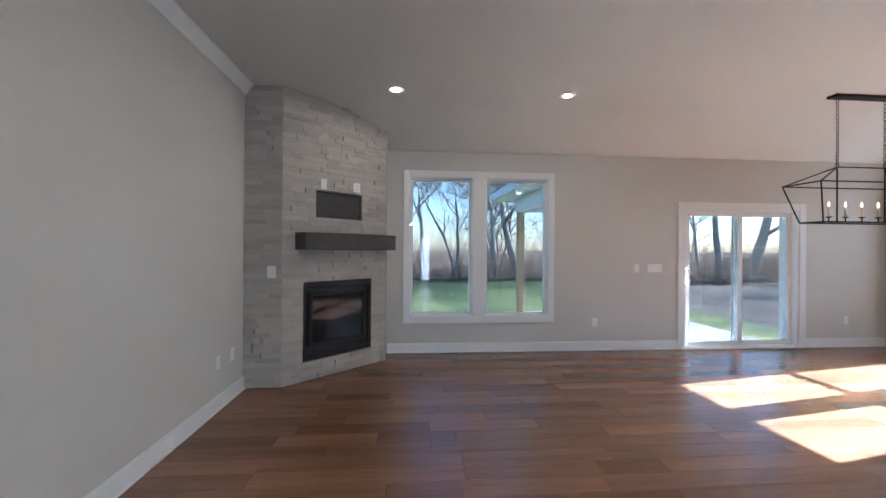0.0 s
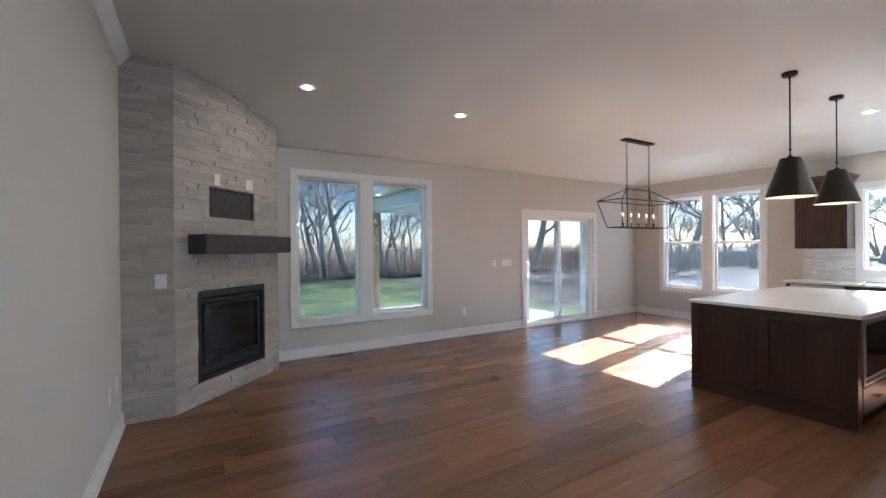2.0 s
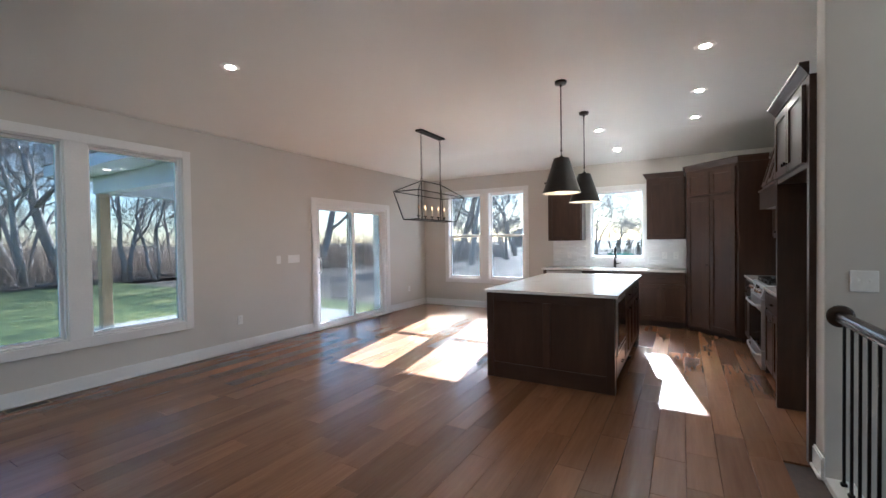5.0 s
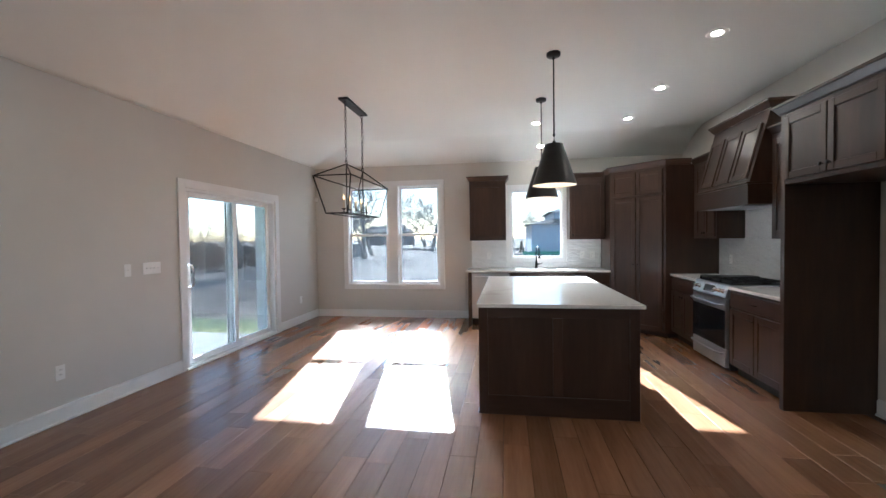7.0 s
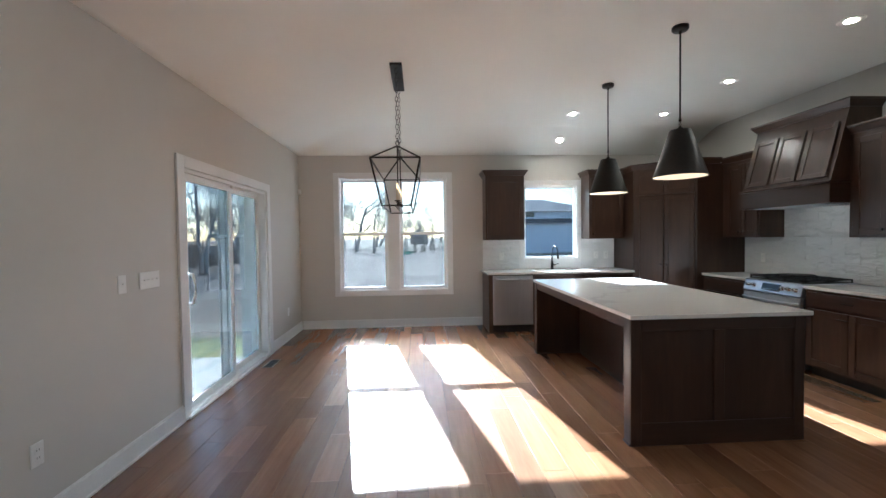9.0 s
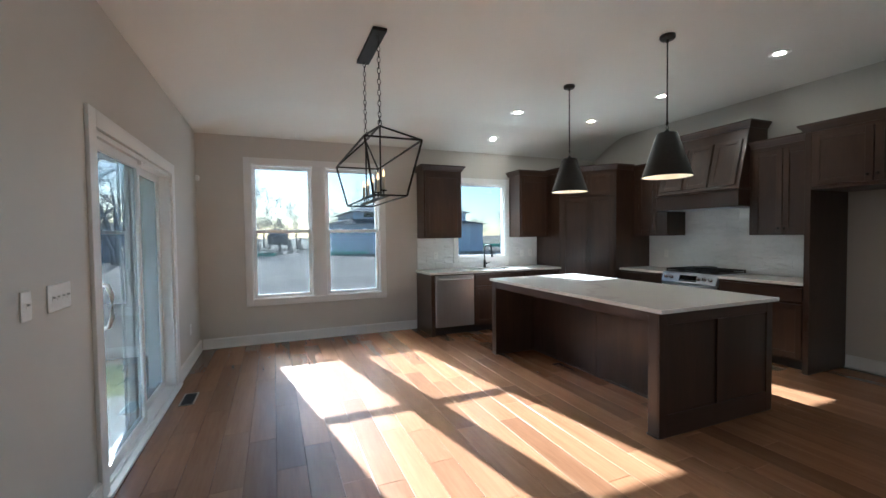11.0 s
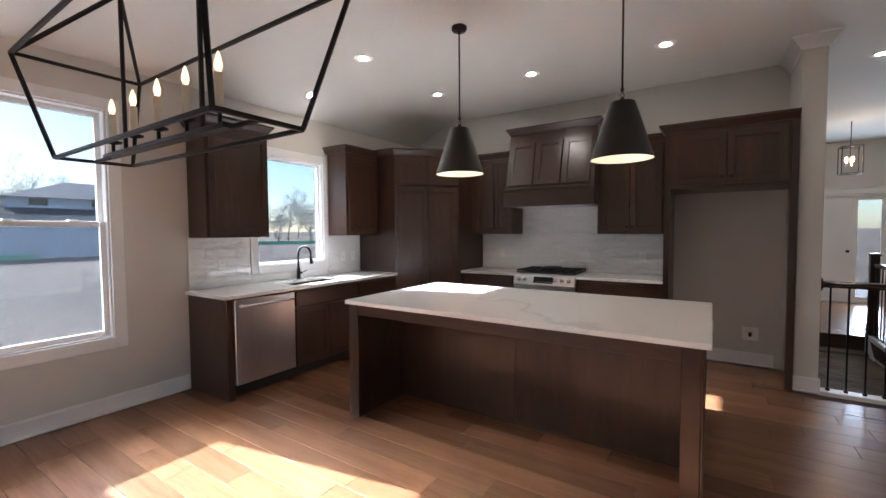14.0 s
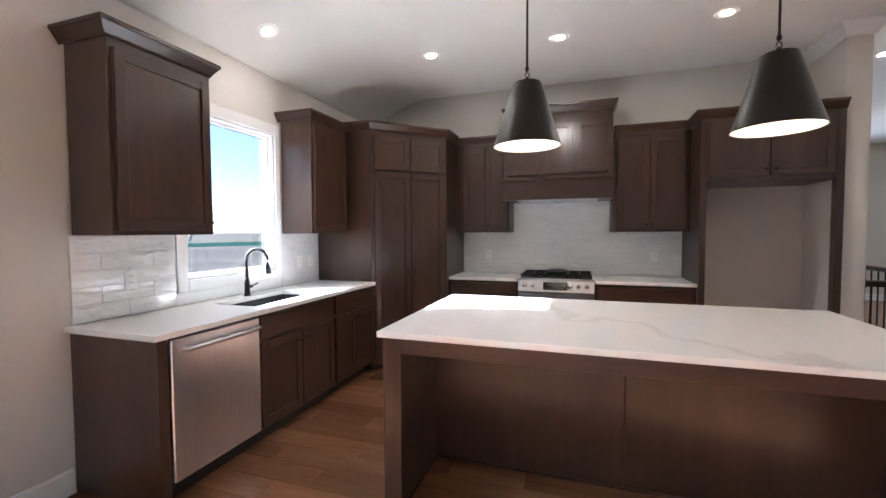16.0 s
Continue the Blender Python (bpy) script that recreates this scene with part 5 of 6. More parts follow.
# ---- stair and hall ----
def stair_parts():
    solid("stair_curb", boxes(((3.20, 0.015, -0.03), (4.254, 0.142, 0.022)), ((3.19, SY0, -0.03), (3.31, 0.015, 0.022)), r=0.004), M_TRIM, (3.7, 0.09, 0), "white painted curb round the stair opening", "trim", kind="structure")
    solid("wall_stairwell", boxes(((3.18, SY0 - 0.3, -2.9), (3.295, 0.155, -0.032)), ((3.295, 0.04, -2.9), (4.262, 0.155, -0.032))), M_WALL, (3.2, 0.1, -2.9), "greige wall below the stair opening", "wall", kind="structure")
    solid("floor_lower", one((3.295, SY0 - 0.4, -2.95), (4.262, 0.04, -2.9)), M_FLOOR, (3.7, -1, -2.9), "floor at the foot of the stairs", "floor", kind="structure")
    st_ = thing("staircase", (3.78, SY0, -2.9), "carpeted brown stairs going down from the hall", "stairs")
    for i in range(14):
        z = -0.018 - 0.185 * (i + 1)
        y = SY0 + 0.19 * i
        part("tread", one((3.30, y - 0.02, z - 0.185), (4.26, y + 0.20, z), 0.006), M_STAIRCARPET, st_)
    part("skirt_board", (lambda b: (bx(b, (3.297, -0.1, -0.12), (3.312, 3.6, 0.16), 0.002, Matrix.Translation((0, SY0, -0.1)) @ Matrix.Rotation(radians(-44), 4, "X")), b)[1])(bmesh.new()), M_TRIM, st_)


M_STAIRCARPET = surface("stair_carpet", (0.16, 0.125, 0.095), (0.24, 0.19, 0.15), 0.95, fine=220, coarse=3, bump=0.6)
stair_parts()


def railing(name, a, b, zrail, label):
    t = thing(name, (*a, 0.02), label, "railing", "stair railings")
    a, b = Vector((*a, 0)), Vector((*b, 0))
    L = (b - a).length
    m = Matrix.Translation(a) @ Matrix.Rotation(math.atan2((b - a).y, (b - a).x), 4, "Z")
    bm = bmesh.new()
    prof = [(-0.026, zrail - 0.05), (0.026, zrail - 0.05), (0.030, zrail - 0.035), (0.022, zrail - 0.025), (0.031, zrail - 0.012), (0.024, zrail), (0, zrail + 0.006), (-0.024, zrail), (-0.031, zrail - 0.012), (-0.022, zrail - 0.025), (-0.030, zrail - 0.035)]
    p = [bm.verts.new(m @ Vector((0, y, z))) for y, z in prof]
    q = [bm.verts.new(m @ Vector((L, y, z))) for y, z in prof]
    for i in range(len(prof)):
        bm.faces.new((p[i], p[(i + 1) % len(prof)], q[(i + 1) % len(prof)], q[i]))
    bm.faces.new(p)
    bm.faces.new(q[::-1])
    part("handrail", bm, M_RAIL, t)
    k = int(L / 0.115)
    for i in range(k):
        u = L * (i + 0.6) / k
        bm = bmesh.new()
        bx(bm, (u - 0.0065, -0.0065, 0.022), (u + 0.0065, 0.0065, zrail - 0.045), 0.001, m)
        bx(bm, (u - 0.014, -0.014, 0.022), (u + 0.014, 0.014, 0.042), 0.004, m)
        part("baluster", bm, M_BLACK, t)
    return t


r1 = railing("stair_railing", (4.252, 0.078), (3.30, 0.078), 0.985, "dark wood handrail with black iron balusters on a curb")
bm = bmesh.new()
lathe(bm, [(0.062, 0.0), (0.064, 0.008), (0.052, 0.018), (0.03, 0.02)], 28, Matrix.Translation((4.254, 0.078, 0.962)) @ Matrix.Rotation(radians(-90), 4, "Y"))
part("rosette", bm, M_RAIL, r1, "round wooden wall rosette", True)
railing("stair_railing", (3.25, 0.04), (3.25, SY0 + 0.05), 0.985, "dark wood handrail with black iron balusters along the stairwell")


def newel(x, y):
    t = thing("newel_post", (x, y, 0), "square dark wood newel post with a cap", "newel post", "newel posts")
    part("post", one((x - 0.045, y - 0.045, 0.0), (x + 0.045, y + 0.045, 1.08), 0.004), M_RAIL, t)
    part("cap", boxes(((x - 0.06, y - 0.06, 1.08), (x + 0.06, y + 0.06, 1.10)), ((x - 0.05, y - 0.05, 1.10), (x + 0.05, y + 0.05, 1.115)), r=0.004), M_RAIL, t)
    part("plinth", one((x - 0.055, y - 0.055, 0.0), (x + 0.055, y + 0.055, 0.16), 0.004), M_RAIL, t)


newel(3.25, 0.078)
newel(3.25, SY0 - 0.0)


def hall_lantern(x, y, z0, z1):
    t = thing("hall_lantern", (x, y, CEIL), "black open-frame lantern lamp in the hall, lit", "pendant lamp")
    w_ = 0.12
    for sx in (-1, 1):
        for sy in (-1, 1):
            part("upright", one((x + sx * w_ - 0.006, y + sy * w_ - 0.006, z0), (x + sx * w_ + 0.006, y + sy * w_ + 0.006, z1), 0.001), M_BLACK, t)
    for z in (z0, z1):
        for sgn in (-1, 1):
            part("bar", one((x - w_, y + sgn * w_ - 0.006, z - 0.006), (x + w_, y + sgn * w_ + 0.006, z + 0.006), 0.001), M_BLACK, t)
            part("bar", one((x + sgn * w_ - 0.006, y - w_, z - 0.006), (x + sgn * w_ + 0.006, y + w_, z + 0.006), 0.001), M_BLACK, t)
    bm = bmesh.new()
    rod(bm, (x, y, z0 + 0.12), (x, y, CEIL), 0.006)
    part("stem", bm, M_BLACK, t)
    part("top_cross", boxes(((x - w_, y - 0.005, z1 - 0.005), (x + w_, y + 0.005, z1 + 0.005)), ((x - 0.005, y - w_, z1 - 0.0045), (x + 0.005, y + w_, z1 + 0.0055))), M_BLACK, t)
    for k in range(3):
        a = k * 2.1
        bx_, by_ = x + 0.045 * math.cos(a), y + 0.045 * math.sin(a)
        m = Matrix.Translation((bx_, by_, z0 + 0.12))
        bm = bmesh.new()
        lathe(bm, [(0.010, 0.0), (0.010, 0.07)], 10, m)
        c = part("candle_sleeve", bm, M_CANDLE, t)
        bm = bmesh.new()
        lathe(bm, [(0.007, 0.07), (0.017, 0.09), (0.010, 0.125), (0.002, 0.14)], 12, m)
        part("bulb", bm, M_LANTERN, c, "glowing bulb", True)


hall_lantern(3.27, -4.0, 2.30, 2.72)


# ---- outside ----
rng = random.Random(11)


def sheet(x0, x1, y0, y1, step, z, rough, scale=0.5):
    bm = bmesh.new()
    nx, ny = max(1, int((x1 - x0) / step)), max(1, int((y1 - y0) / step))
    g = [[bm.verts.new((x0 + (x1 - x0) * i / nx, y0 + (y1 - y0) * j / ny, 0)) for j in range(ny + 1)] for i in range(nx + 1)]
    for col in g:
        for v in col:
            v.co.z = z + rough * noise.noise(v.co * scale)
    for i in range(nx):
        for j in range(ny):
            bm.faces.new((g[i][j], g[i + 1][j], g[i + 1][j + 1], g[i][j + 1]))
    return bm


bm = bmesh.new()
gr = [-1500, -300, -60, -30, 9.35, 20, 40, 60, 90, 300, 1500]
gv = [[bm.verts.new((x, y, -0.24)) for y in gr] for x in gr]
for i in range(len(gr) - 1):
    for j in range(len(gr) - 1):
        bm.faces.new((gv[i][j], gv[i + 1][j], gv[i + 1][j + 1], gv[i][j + 1]))
solid("ground", bm, M_DIRT, label="bare graded dirt lot reaching far off", category="ground", kind="structure")
lawn = solid("lawn", sheet(-25, 9.4, 6.18, 21.8, 0.5, -0.15, 0.03), M_GRASS_DAPPLED, label="green mown lawn behind the house", category="lawn", kind="structure")
solid("woodland_floor", sheet(-40, 34, 21.6, 46, 0.6, -0.13, 0.10, 0.35), M_MULCH, label="brown leaf litter at the edge of the wood", category="ground", kind="structure")
solid("far_field", sheet(62, 200, -80, 60, 12, -0.10, 0.2, 0.05), M_FIELD, label="far dry brown field", category="field", kind="structure")
solid("patio", one((4.2, NY + 0.16, -0.22), (7.85, 10.2, -0.06), 0.01), M_CONCRETE, (6, 8, -0.2), "pale concrete patio slab outside the sliding door", "patio", kind="structure")
solid("front_porch", one((1.2, FRONT - 3.2, -0.22), (4.6, FRONT - 0.16, -0.05), 0.01), M_CONCRETE, (3, FRONT - 1.5, -0.2), "concrete front step", "porch", kind="structure")

porch = thing("patio_roof", (6.2, 8.2, 2.4), "covered patio roof with pale blue-grey beams and soffit", "patio roof")
part("side_beam", one((4.38, NY + 0.16, 2.36), (4.60, 10.05, 2.66), 0.006), M_SIDING_SHADE, porch)
part("front_beam", one((4.60, 9.85, 2.36), (8.4, 10.05, 2.66), 0.006), M_SIDING_SHADE, porch)
part("soffit", one((3.92, NY + 0.16, 2.66), (8.5, 10.6, 2.70)), M_SIDING_SHADE, porch)
part("fascia", boxes(((3.89, NY + 0.16, 2.66), (3.92, 10.63, 2.84)), ((3.92, 10.6, 2.66), (8.5, 10.63, 2.86))), M_SIDING_SHADE, porch)
bm = bmesh.new()
vv = [bm.verts.new(p) for p in ((3.87, NY + 0.17, 2.85), (3.87, 10.68, 2.85), (8.55, 10.68, 2.87), (8.55, NY + 0.17, 2.87), (6.2, NY + 0.17, 3.9), (6.2, 8.6, 3.9))]
for ids in ((0, 1, 5, 4), (1, 2, 5), (2, 3, 4, 5), (0, 4, 3), (0, 3, 2, 1)):
    bm.faces.new([vv[i] for i in ids])
part("roof", bm, M_SHINGLE, porch)
bm = bmesh.new()
lathe(bm, [(0.0005, 2.652), (0.05, 2.652), (0.05, 2.66)], 20, Matrix.Translation((4.16, 8.9, 0)))
part("soffit_light", bm, M_SOFFITGLOW, porch, "small lit soffit light")
po = thing("patio_post", (4.49, 9.95, -0.06), "square bare pine post with knots under the patio roof", "post")
part("post", one((4.41, 9.87, -0.06), (4.57, 10.03, 2.36), 0.008), M_POST, po)
part("post_base", one((4.40, 9.86, -0.06), (4.58, 10.04, -0.02), 0.004), M_STEEL, po)
po2 = copy_thing(po, Matrix.Translation((8.28, 9.95, -0.06)))


# out of view; added only to block grazing sun on the north window jamb
eave = thing("roof_eave", (1.5, NY + 0.4, 2.9), "unseen eave added to keep sun off the north wall", "eave", kind="structure")
part("soffit", one((-0.6, NY + 0.16, 2.86), (3.86, NY + 0.66, 2.89)), M_SIDING_SHADE, eave)
part("fascia", one((-0.6, NY + 0.66, 2.84), (3.86, NY + 0.685, 3.04)), M_SIDING_SHADE, eave)


# bare trees
def grow(seed, height, r0, spread=1.0, fork=1, thin=0.010, kids_at=(4, 4, 4, 3, 2)):
    """Trunk and limbs in one mesh, twigs in another."""
    rr = random.Random(seed)
    trunk, twigs = bmesh.new(), bmesh.new()

    def limb(p, d, ln, r, depth):
        n = 5 if depth < 2 else 3
        pts, rad = [p.copy()], [r]
        for i in range(n):
            d = (d + Vector((rr.uniform(-1, 1), rr.uniform(-1, 1), rr.uniform(-0.5, 0.7))) * (0.16 + 0.06 * depth) * spread).normalized()
            p = p + d * (ln / n)
            pts.append(p.copy())
            rad.append(max(thin, r * (1 - 0.55 * (i + 1) / n)))
        sweep(trunk if depth < 2 else twigs, pts, rad, 9 if depth == 0 else (6 if depth == 1 else 3))
        if depth >= 5:
            return
        kids = kids_at[depth]
        for k in range(kids):
            f = rr.uniform(0.35, 1.0) if k else 1.0
            i = min(n, max(1, round(f * n)))
            out = Vector((rr.uniform(-1, 1), rr.uniform(-1, 1), rr.uniform(-0.15, 0.75))).normalized()
            nd = (d * (0.75 if k == 0 else 0.35) + out * 0.9).normalized()
            limb(pts[i], nd, ln * rr.uniform(0.48, 0.72), rad[i] * rr.uniform(0.5, 0.75), depth + 1)

    for k in range(fork):
        lean = Vector((rr.uniform(-0.28, 0.28), rr.uniform(-0.2, 0.2), 1)).normalized()
        limb(Vector((0.25 * k * (1 if k % 2 else -1), 0.1 * k, -0.15)), lean, height * 0.45, r0 * (1 - 0.15 * k), 0)
    return trunk, twigs


def tree_of(seed, height, r0, spread, fork, at, label, thin=0.007, kids_at=(4, 5, 4, 3, 2), twig=None):
    t = thing("bare_tree", (0, 0, 0), label, "tree", "bare trees")
    tr, tw = grow(seed, height, r0, spread, fork, thin, kids_at)
    part("trunk", tr, M_BARK, t, smooth=True)
    part("crown", tw, twig or M_TWIG, t, "leafless twigs")
    t.matrix_basis = at
    return t


def spot(x, y, turn, s):
    return Matrix.Translation((x, y, -0.15)) @ Matrix.Rotation(turn, 4, "Z") @ Matrix.Diagonal((s, s, s, 1))


def plant(kind_t, x, y, turn, s):
    c = copy_thing(kind_t, Matrix.Translation((x, y, -0.15)) @ Matrix.Rotation(turn, 4, "Z"))
    c.scale = (s, s, s)
    return c


kinds = [tree_of(21, 12, 0.150, 1.15, 1, spot(2.9, 24.2, 0.3, 1.0), "tall bare tree with grey bark at the lawn's edge"),
         tree_of(22, 11, 0.145, 1.35, 2, spot(6.7, 22.7, 1.3, 1.0), "bare tree with two leaning grey trunks"),
         tree_of(23, 13, 0.250, 1.1, 1, spot(8.1, 23.1, 2.2, 1.0), "large bare tree with a thick dark trunk"),
         tree_of(24, 9, 0.095, 1.5, 2, spot(10.9, 21.95, 0.5, 1.0), "slender bare tree with crooked limbs")]
places = []
for i in range(15):
    places.append((rng.uniform(-8, 26), rng.uniform(22.2, 34), rng.uniform(0.6, 1.15)))
places += [(9.75, 22.2, 0.9), (4.6, 23.0, 0.9), (12.8, 20.5, 1.15), (14.5, 22.5, 1.1), (17.5, 20.0, 1.2), (20.5, 21.5, 1.2), (24.5, 18.5, 1.0), (28.5, 16.0, 1.1), (31.5, 20.5, 1.0), (36, 14.5, 1.0),
           (27.0, 13.6, 1.0), (30.5, 16.8, 1.1), (34.0, 18.6, 0.95), (37.5, 17.4, 1.15), (41.0, 20.0, 1.1), (44.0, 16.6, 1.0), (47.5, 19.0, 1.2), (39.5, 12.4, 0.9), (24.0, 15.2, 0.9), (50.0, 9.4, 0.9), (53.0, 11.8, 1.0)]
for i, (x, y, s_) in enumerate(places):
    plant(kinds[rng.randrange(4)], x, y, rng.uniform(0, 6.28), s_)
# distant trees, their twigs in the haze-paled colour
far_kinds = [tree_of(31, 11, 0.22, 1.15, 2, spot(74, -9, 0, 1.0), "far spreading bare tree beyond the field", 0.017, (4, 5, 4, 3, 2), M_FARTREE_HAZE),
             tree_of(32, 9, 0.18, 1.3, 1, spot(70, 9.5, 1, 1.0), "far low spreading bare tree", 0.017, (4, 5, 4, 3, 2), M_FARTREE_HAZE)]
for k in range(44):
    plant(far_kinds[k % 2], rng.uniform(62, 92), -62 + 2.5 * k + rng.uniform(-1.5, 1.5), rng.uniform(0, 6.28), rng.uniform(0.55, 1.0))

# undergrowth: thin crooked stems
bm_v, bm_f = [], []
for i in range(16000):
    x, y = rng.uniform(-14, 32), 21.9 + 12 * rng.random() ** 1.6
    if i > 7500:
        x, y = rng.uniform(-22, 44), rng.uniform(28, 45)
    if x > 13:
        y -= (x - 13) * 0.35
    h = rng.uniform(0.7, 2.4) * (1.5 if rng.random() < 0.15 else 0.8) * (1.05 + 0.9 * noise.noise((x * 0.45, y * 0.3, 3.0)))
    h = max(0.35, h) * (1.9 if i > 7500 else 1.0)
    p = Vector((x, y, -0.15))
    d = Vector((rng.uniform(-0.5, 0.5), rng.uniform(-0.5, 0.5), 1)).normalized()
    r_ = rng.uniform(0.007, 0.022)
    base = len(bm_v)
    segs = 3
    for k in range(segs + 1):
        w_ = r_ * (1 - 0.8 * k / segs)
        for a in range(3):
            bm_v.append((p.x + w_ * math.cos(a * 2.094), p.y + w_ * math.sin(a * 2.094), p.z))
        d = (d + Vector((rng.uniform(-1, 1), rng.uniform(-1, 1), rng.uniform(-0.9, 0.5))) * 0.5).normalized()
        p = p + d * h / segs
    for k in range(segs):
        for a in range(3):
            q = base + k * 3
            bm_f.append((q + a, q + (a + 1) % 3, q + 3 + (a + 1) % 3, q + 3 + a))
me = bpy.data.meshes.new("undergrowth")
me.from_pydata(bm_v, [], bm_f)
me.materials.append(M_BRUSH)
tagged(new("undergrowth", me), "tangled dry brown brush under the trees", "undergrowth", kind="stuff")

# low debris along the wood's edge
bm = bmesh.new()
for i in range(110):
    x = rng.uniform(-8, 22)
    y = 21.7 + rng.uniform(0, 2.0) - max(0, x - 13) * 0.35
    a = rng.uniform(0, 3.14)
    L = rng.uniform(0.3, 1.8)
    rod(bm, (x, y, -0.06), (x + L * math.cos(a), y + L * 0.4 * math.sin(a), rng.uniform(-0.05, 0.35)), rng.uniform(0.015, 0.07), 5)
solid("fallen_branches", bm, M_TWIG, label="fallen branches lying along the lawn's edge", category="branches", kind="stuff")


# neighbouring house
def neighbour():
    h = thing("neighbour_house", (46, -6, -0.24), "white house tinted shade-blue, with grey hipped shingle roofs", "house")
    part("wall", one((43, -16, -0.24), (56, 0, 2.75)), M_SIDING_SHADE, h)
    part("upper_wall", one((45.2, -15, 2.75), (56, -2.4, 4.05)), M_SIDING_SHADE, h)
    bm = bmesh.new()
    vs = [bm.verts.new(p) for p in ((42.5, 0.5, 2.7), (42.5, -16.5, 2.7), (45.6, -13, 3.35), (45.6, -2.2, 3.35), (56.4, 0.5, 2.7), (56.4, -2.2, 3.35))]
    for ids in ((0, 1, 2, 3), (0, 3, 5, 4)):
        bm.faces.new([vs[i] for i in ids])
    bmesh.ops.solidify(bm, geom=bm.faces[:], thickness=0.12)
    part("lower_roof", bm, M_SHINGLE, h)
    bm = bmesh.new()
    vs = [bm.verts.new(p) for p in ((44.7, -1.9, 4.0), (44.7, -15.5, 4.0), (56.5, -15.5, 4.0), (56.5, -1.9, 4.0), (50.5, -7.0, 5.7), (50.5, -10.5, 5.7))]
    for ids in ((0, 1, 5, 4), (1, 2, 5), (2, 3, 4, 5), (3, 0, 4), (3, 2, 1, 0)):
        bm.faces.new([vs[i] for i in ids])
    part("roof", bm, M_SHINGLE, h)
    for y_ in (-4.0, -7.5):
        bm = bmesh.new()
        bx(bm, (45.14, y_ - 0.5, 3.45), (45.2, y_ + 0.5, 3.95))
        w_ = part("window", bm, M_DARKGLASS, h)


neighbour()


def far_house(x, y, w_, dpt, hgt, label):
    h = thing("far_house", (x, y, -0.24), label, "house", "far houses")
    part("wall", one((x, y - w_ / 2, -0.24), (x + dpt, y + w_ / 2, hgt)), M_FARROOF, h)
    bm = bmesh.new()
    vs = [bm.verts.new(p) for p in ((x - 0.5, y - w_ / 2 - 0.5, hgt), (x - 0.5, y + w_ / 2 + 0.5, hgt), (x + dpt + 0.5, y + w_ / 2 + 0.5, hgt), (x + dpt + 0.5, y - w_ / 2 - 0.5, hgt),
                                    (x + dpt / 2, y - w_ / 2 + 1.5, hgt + 1.8), (x + dpt / 2, y + w_ / 2 - 1.5, hgt + 1.8))]
    for ids in ((0, 1, 5, 4), (1, 2, 5), (2, 3, 4, 5), (3, 0, 4), (0, 3, 2, 1)):
        bm.faces.new([vs[i] for i in ids])
    part("roof", bm, M_FARROOF, h)


far_house(98, 4.2, 4.0, 6, 1.7, "far house with a brown roof")
far_house(112, -26, 13, 9, 3.4, "far house with a dark roof beyond the field")
far_house(105, 34, 12, 9, 3.2, "far house with a brown roof")


def arborvitae(x, y, h):
    t = thing("conifer_shrub", (x, y, -0.24), "small dark pointed evergreen shrub in a row", "shrub", "evergreen row")
    bm = bmesh.new()
    rr = random.Random(int(x * 7 + y * 31))
    for i in range(150):
        z = rr.random()
        rad = 0.34 * h * 0.55 * (1 - z) ** 0.75 * (0.6 if z < 0.06 else 1)
        a = rr.uniform(0, 6.283)
        c = Vector((x + rad * math.cos(a), y + rad * math.sin(a), -0.2 + h * (0.04 + 0.94 * z)))
        for k in range(3):
            b = a + rr.uniform(-0.9, 0.9)
            o = Vector((math.cos(b), math.sin(b), rr.uniform(0.4, 1.4))).normalized() * rr.uniform(0.08, 0.16)
            s_ = Vector((-math.sin(b), math.cos(b), 0)) * 0.05
            bm.faces.new([bm.verts.new(c - s_), bm.verts.new(c + s_), bm.verts.new(c + o)])
    part("foliage", bm, M_CONIFER, t)
    bm = bmesh.new()
    rod(bm, (x, y, -0.24), (x, y, -0.24 + h * 0.8), 0.03, 6)
    part("stem", bm, M_TWIG, t)


for i in range(7):
    arborvitae(45.2 + 0.3 * (i % 2), 0.9 + i * 0.92, 1.25 + 0.18 * ((i * 3) % 4))

# silt fence of green fabric and a board fence
sf = thing("silt_fence", (45, 6, -0.24), "low bright green silt fence sagging across the dirt", "silt fence")
bm = bmesh.new()
pts = [(42.2, 0.9), (42.2, -3.2), (44.0, 7.2), (44.0, 4.9)]
for (xa, ya), (xb, yb) in (pts[:2], pts[2:]):
    for k in range(12):
        h0 = 0.34 + 0.16 * noise.noise((k * 0.7, ya, 1))
        ya_, yb_ = ya + (yb - ya) * k / 12, ya + (yb - ya) * (k + 1) / 12
        bx(bm, (xa, ya_, -0.24), (xa + 0.02 + 0.02 * (k % 2), yb_, -0.24 + h0))
part("fabric", bm, M_SILT, sf)
for xa, ya in pts:
    part("stake", one((xa - 0.02, ya - 0.02, -0.24), (xa + 0.02, ya + 0.02, 0.55)), M_POST, sf)
sf2 = thing("silt_fence", (48, -22, -0.24), "low bright green silt fence beyond the kitchen", "silt fence")
part("fabric", (lambda b: (prism(b, [(58, -22), (46, -40), (46.05, -40.02), (58.05, -22.02)], -0.24, 0.2), b)[1])(bmesh.new()), M_SILT, sf2)
part("stake", one((57.95, -22.05, -0.24), (58.0, -22.0, 0.5)), M_POST, sf2)

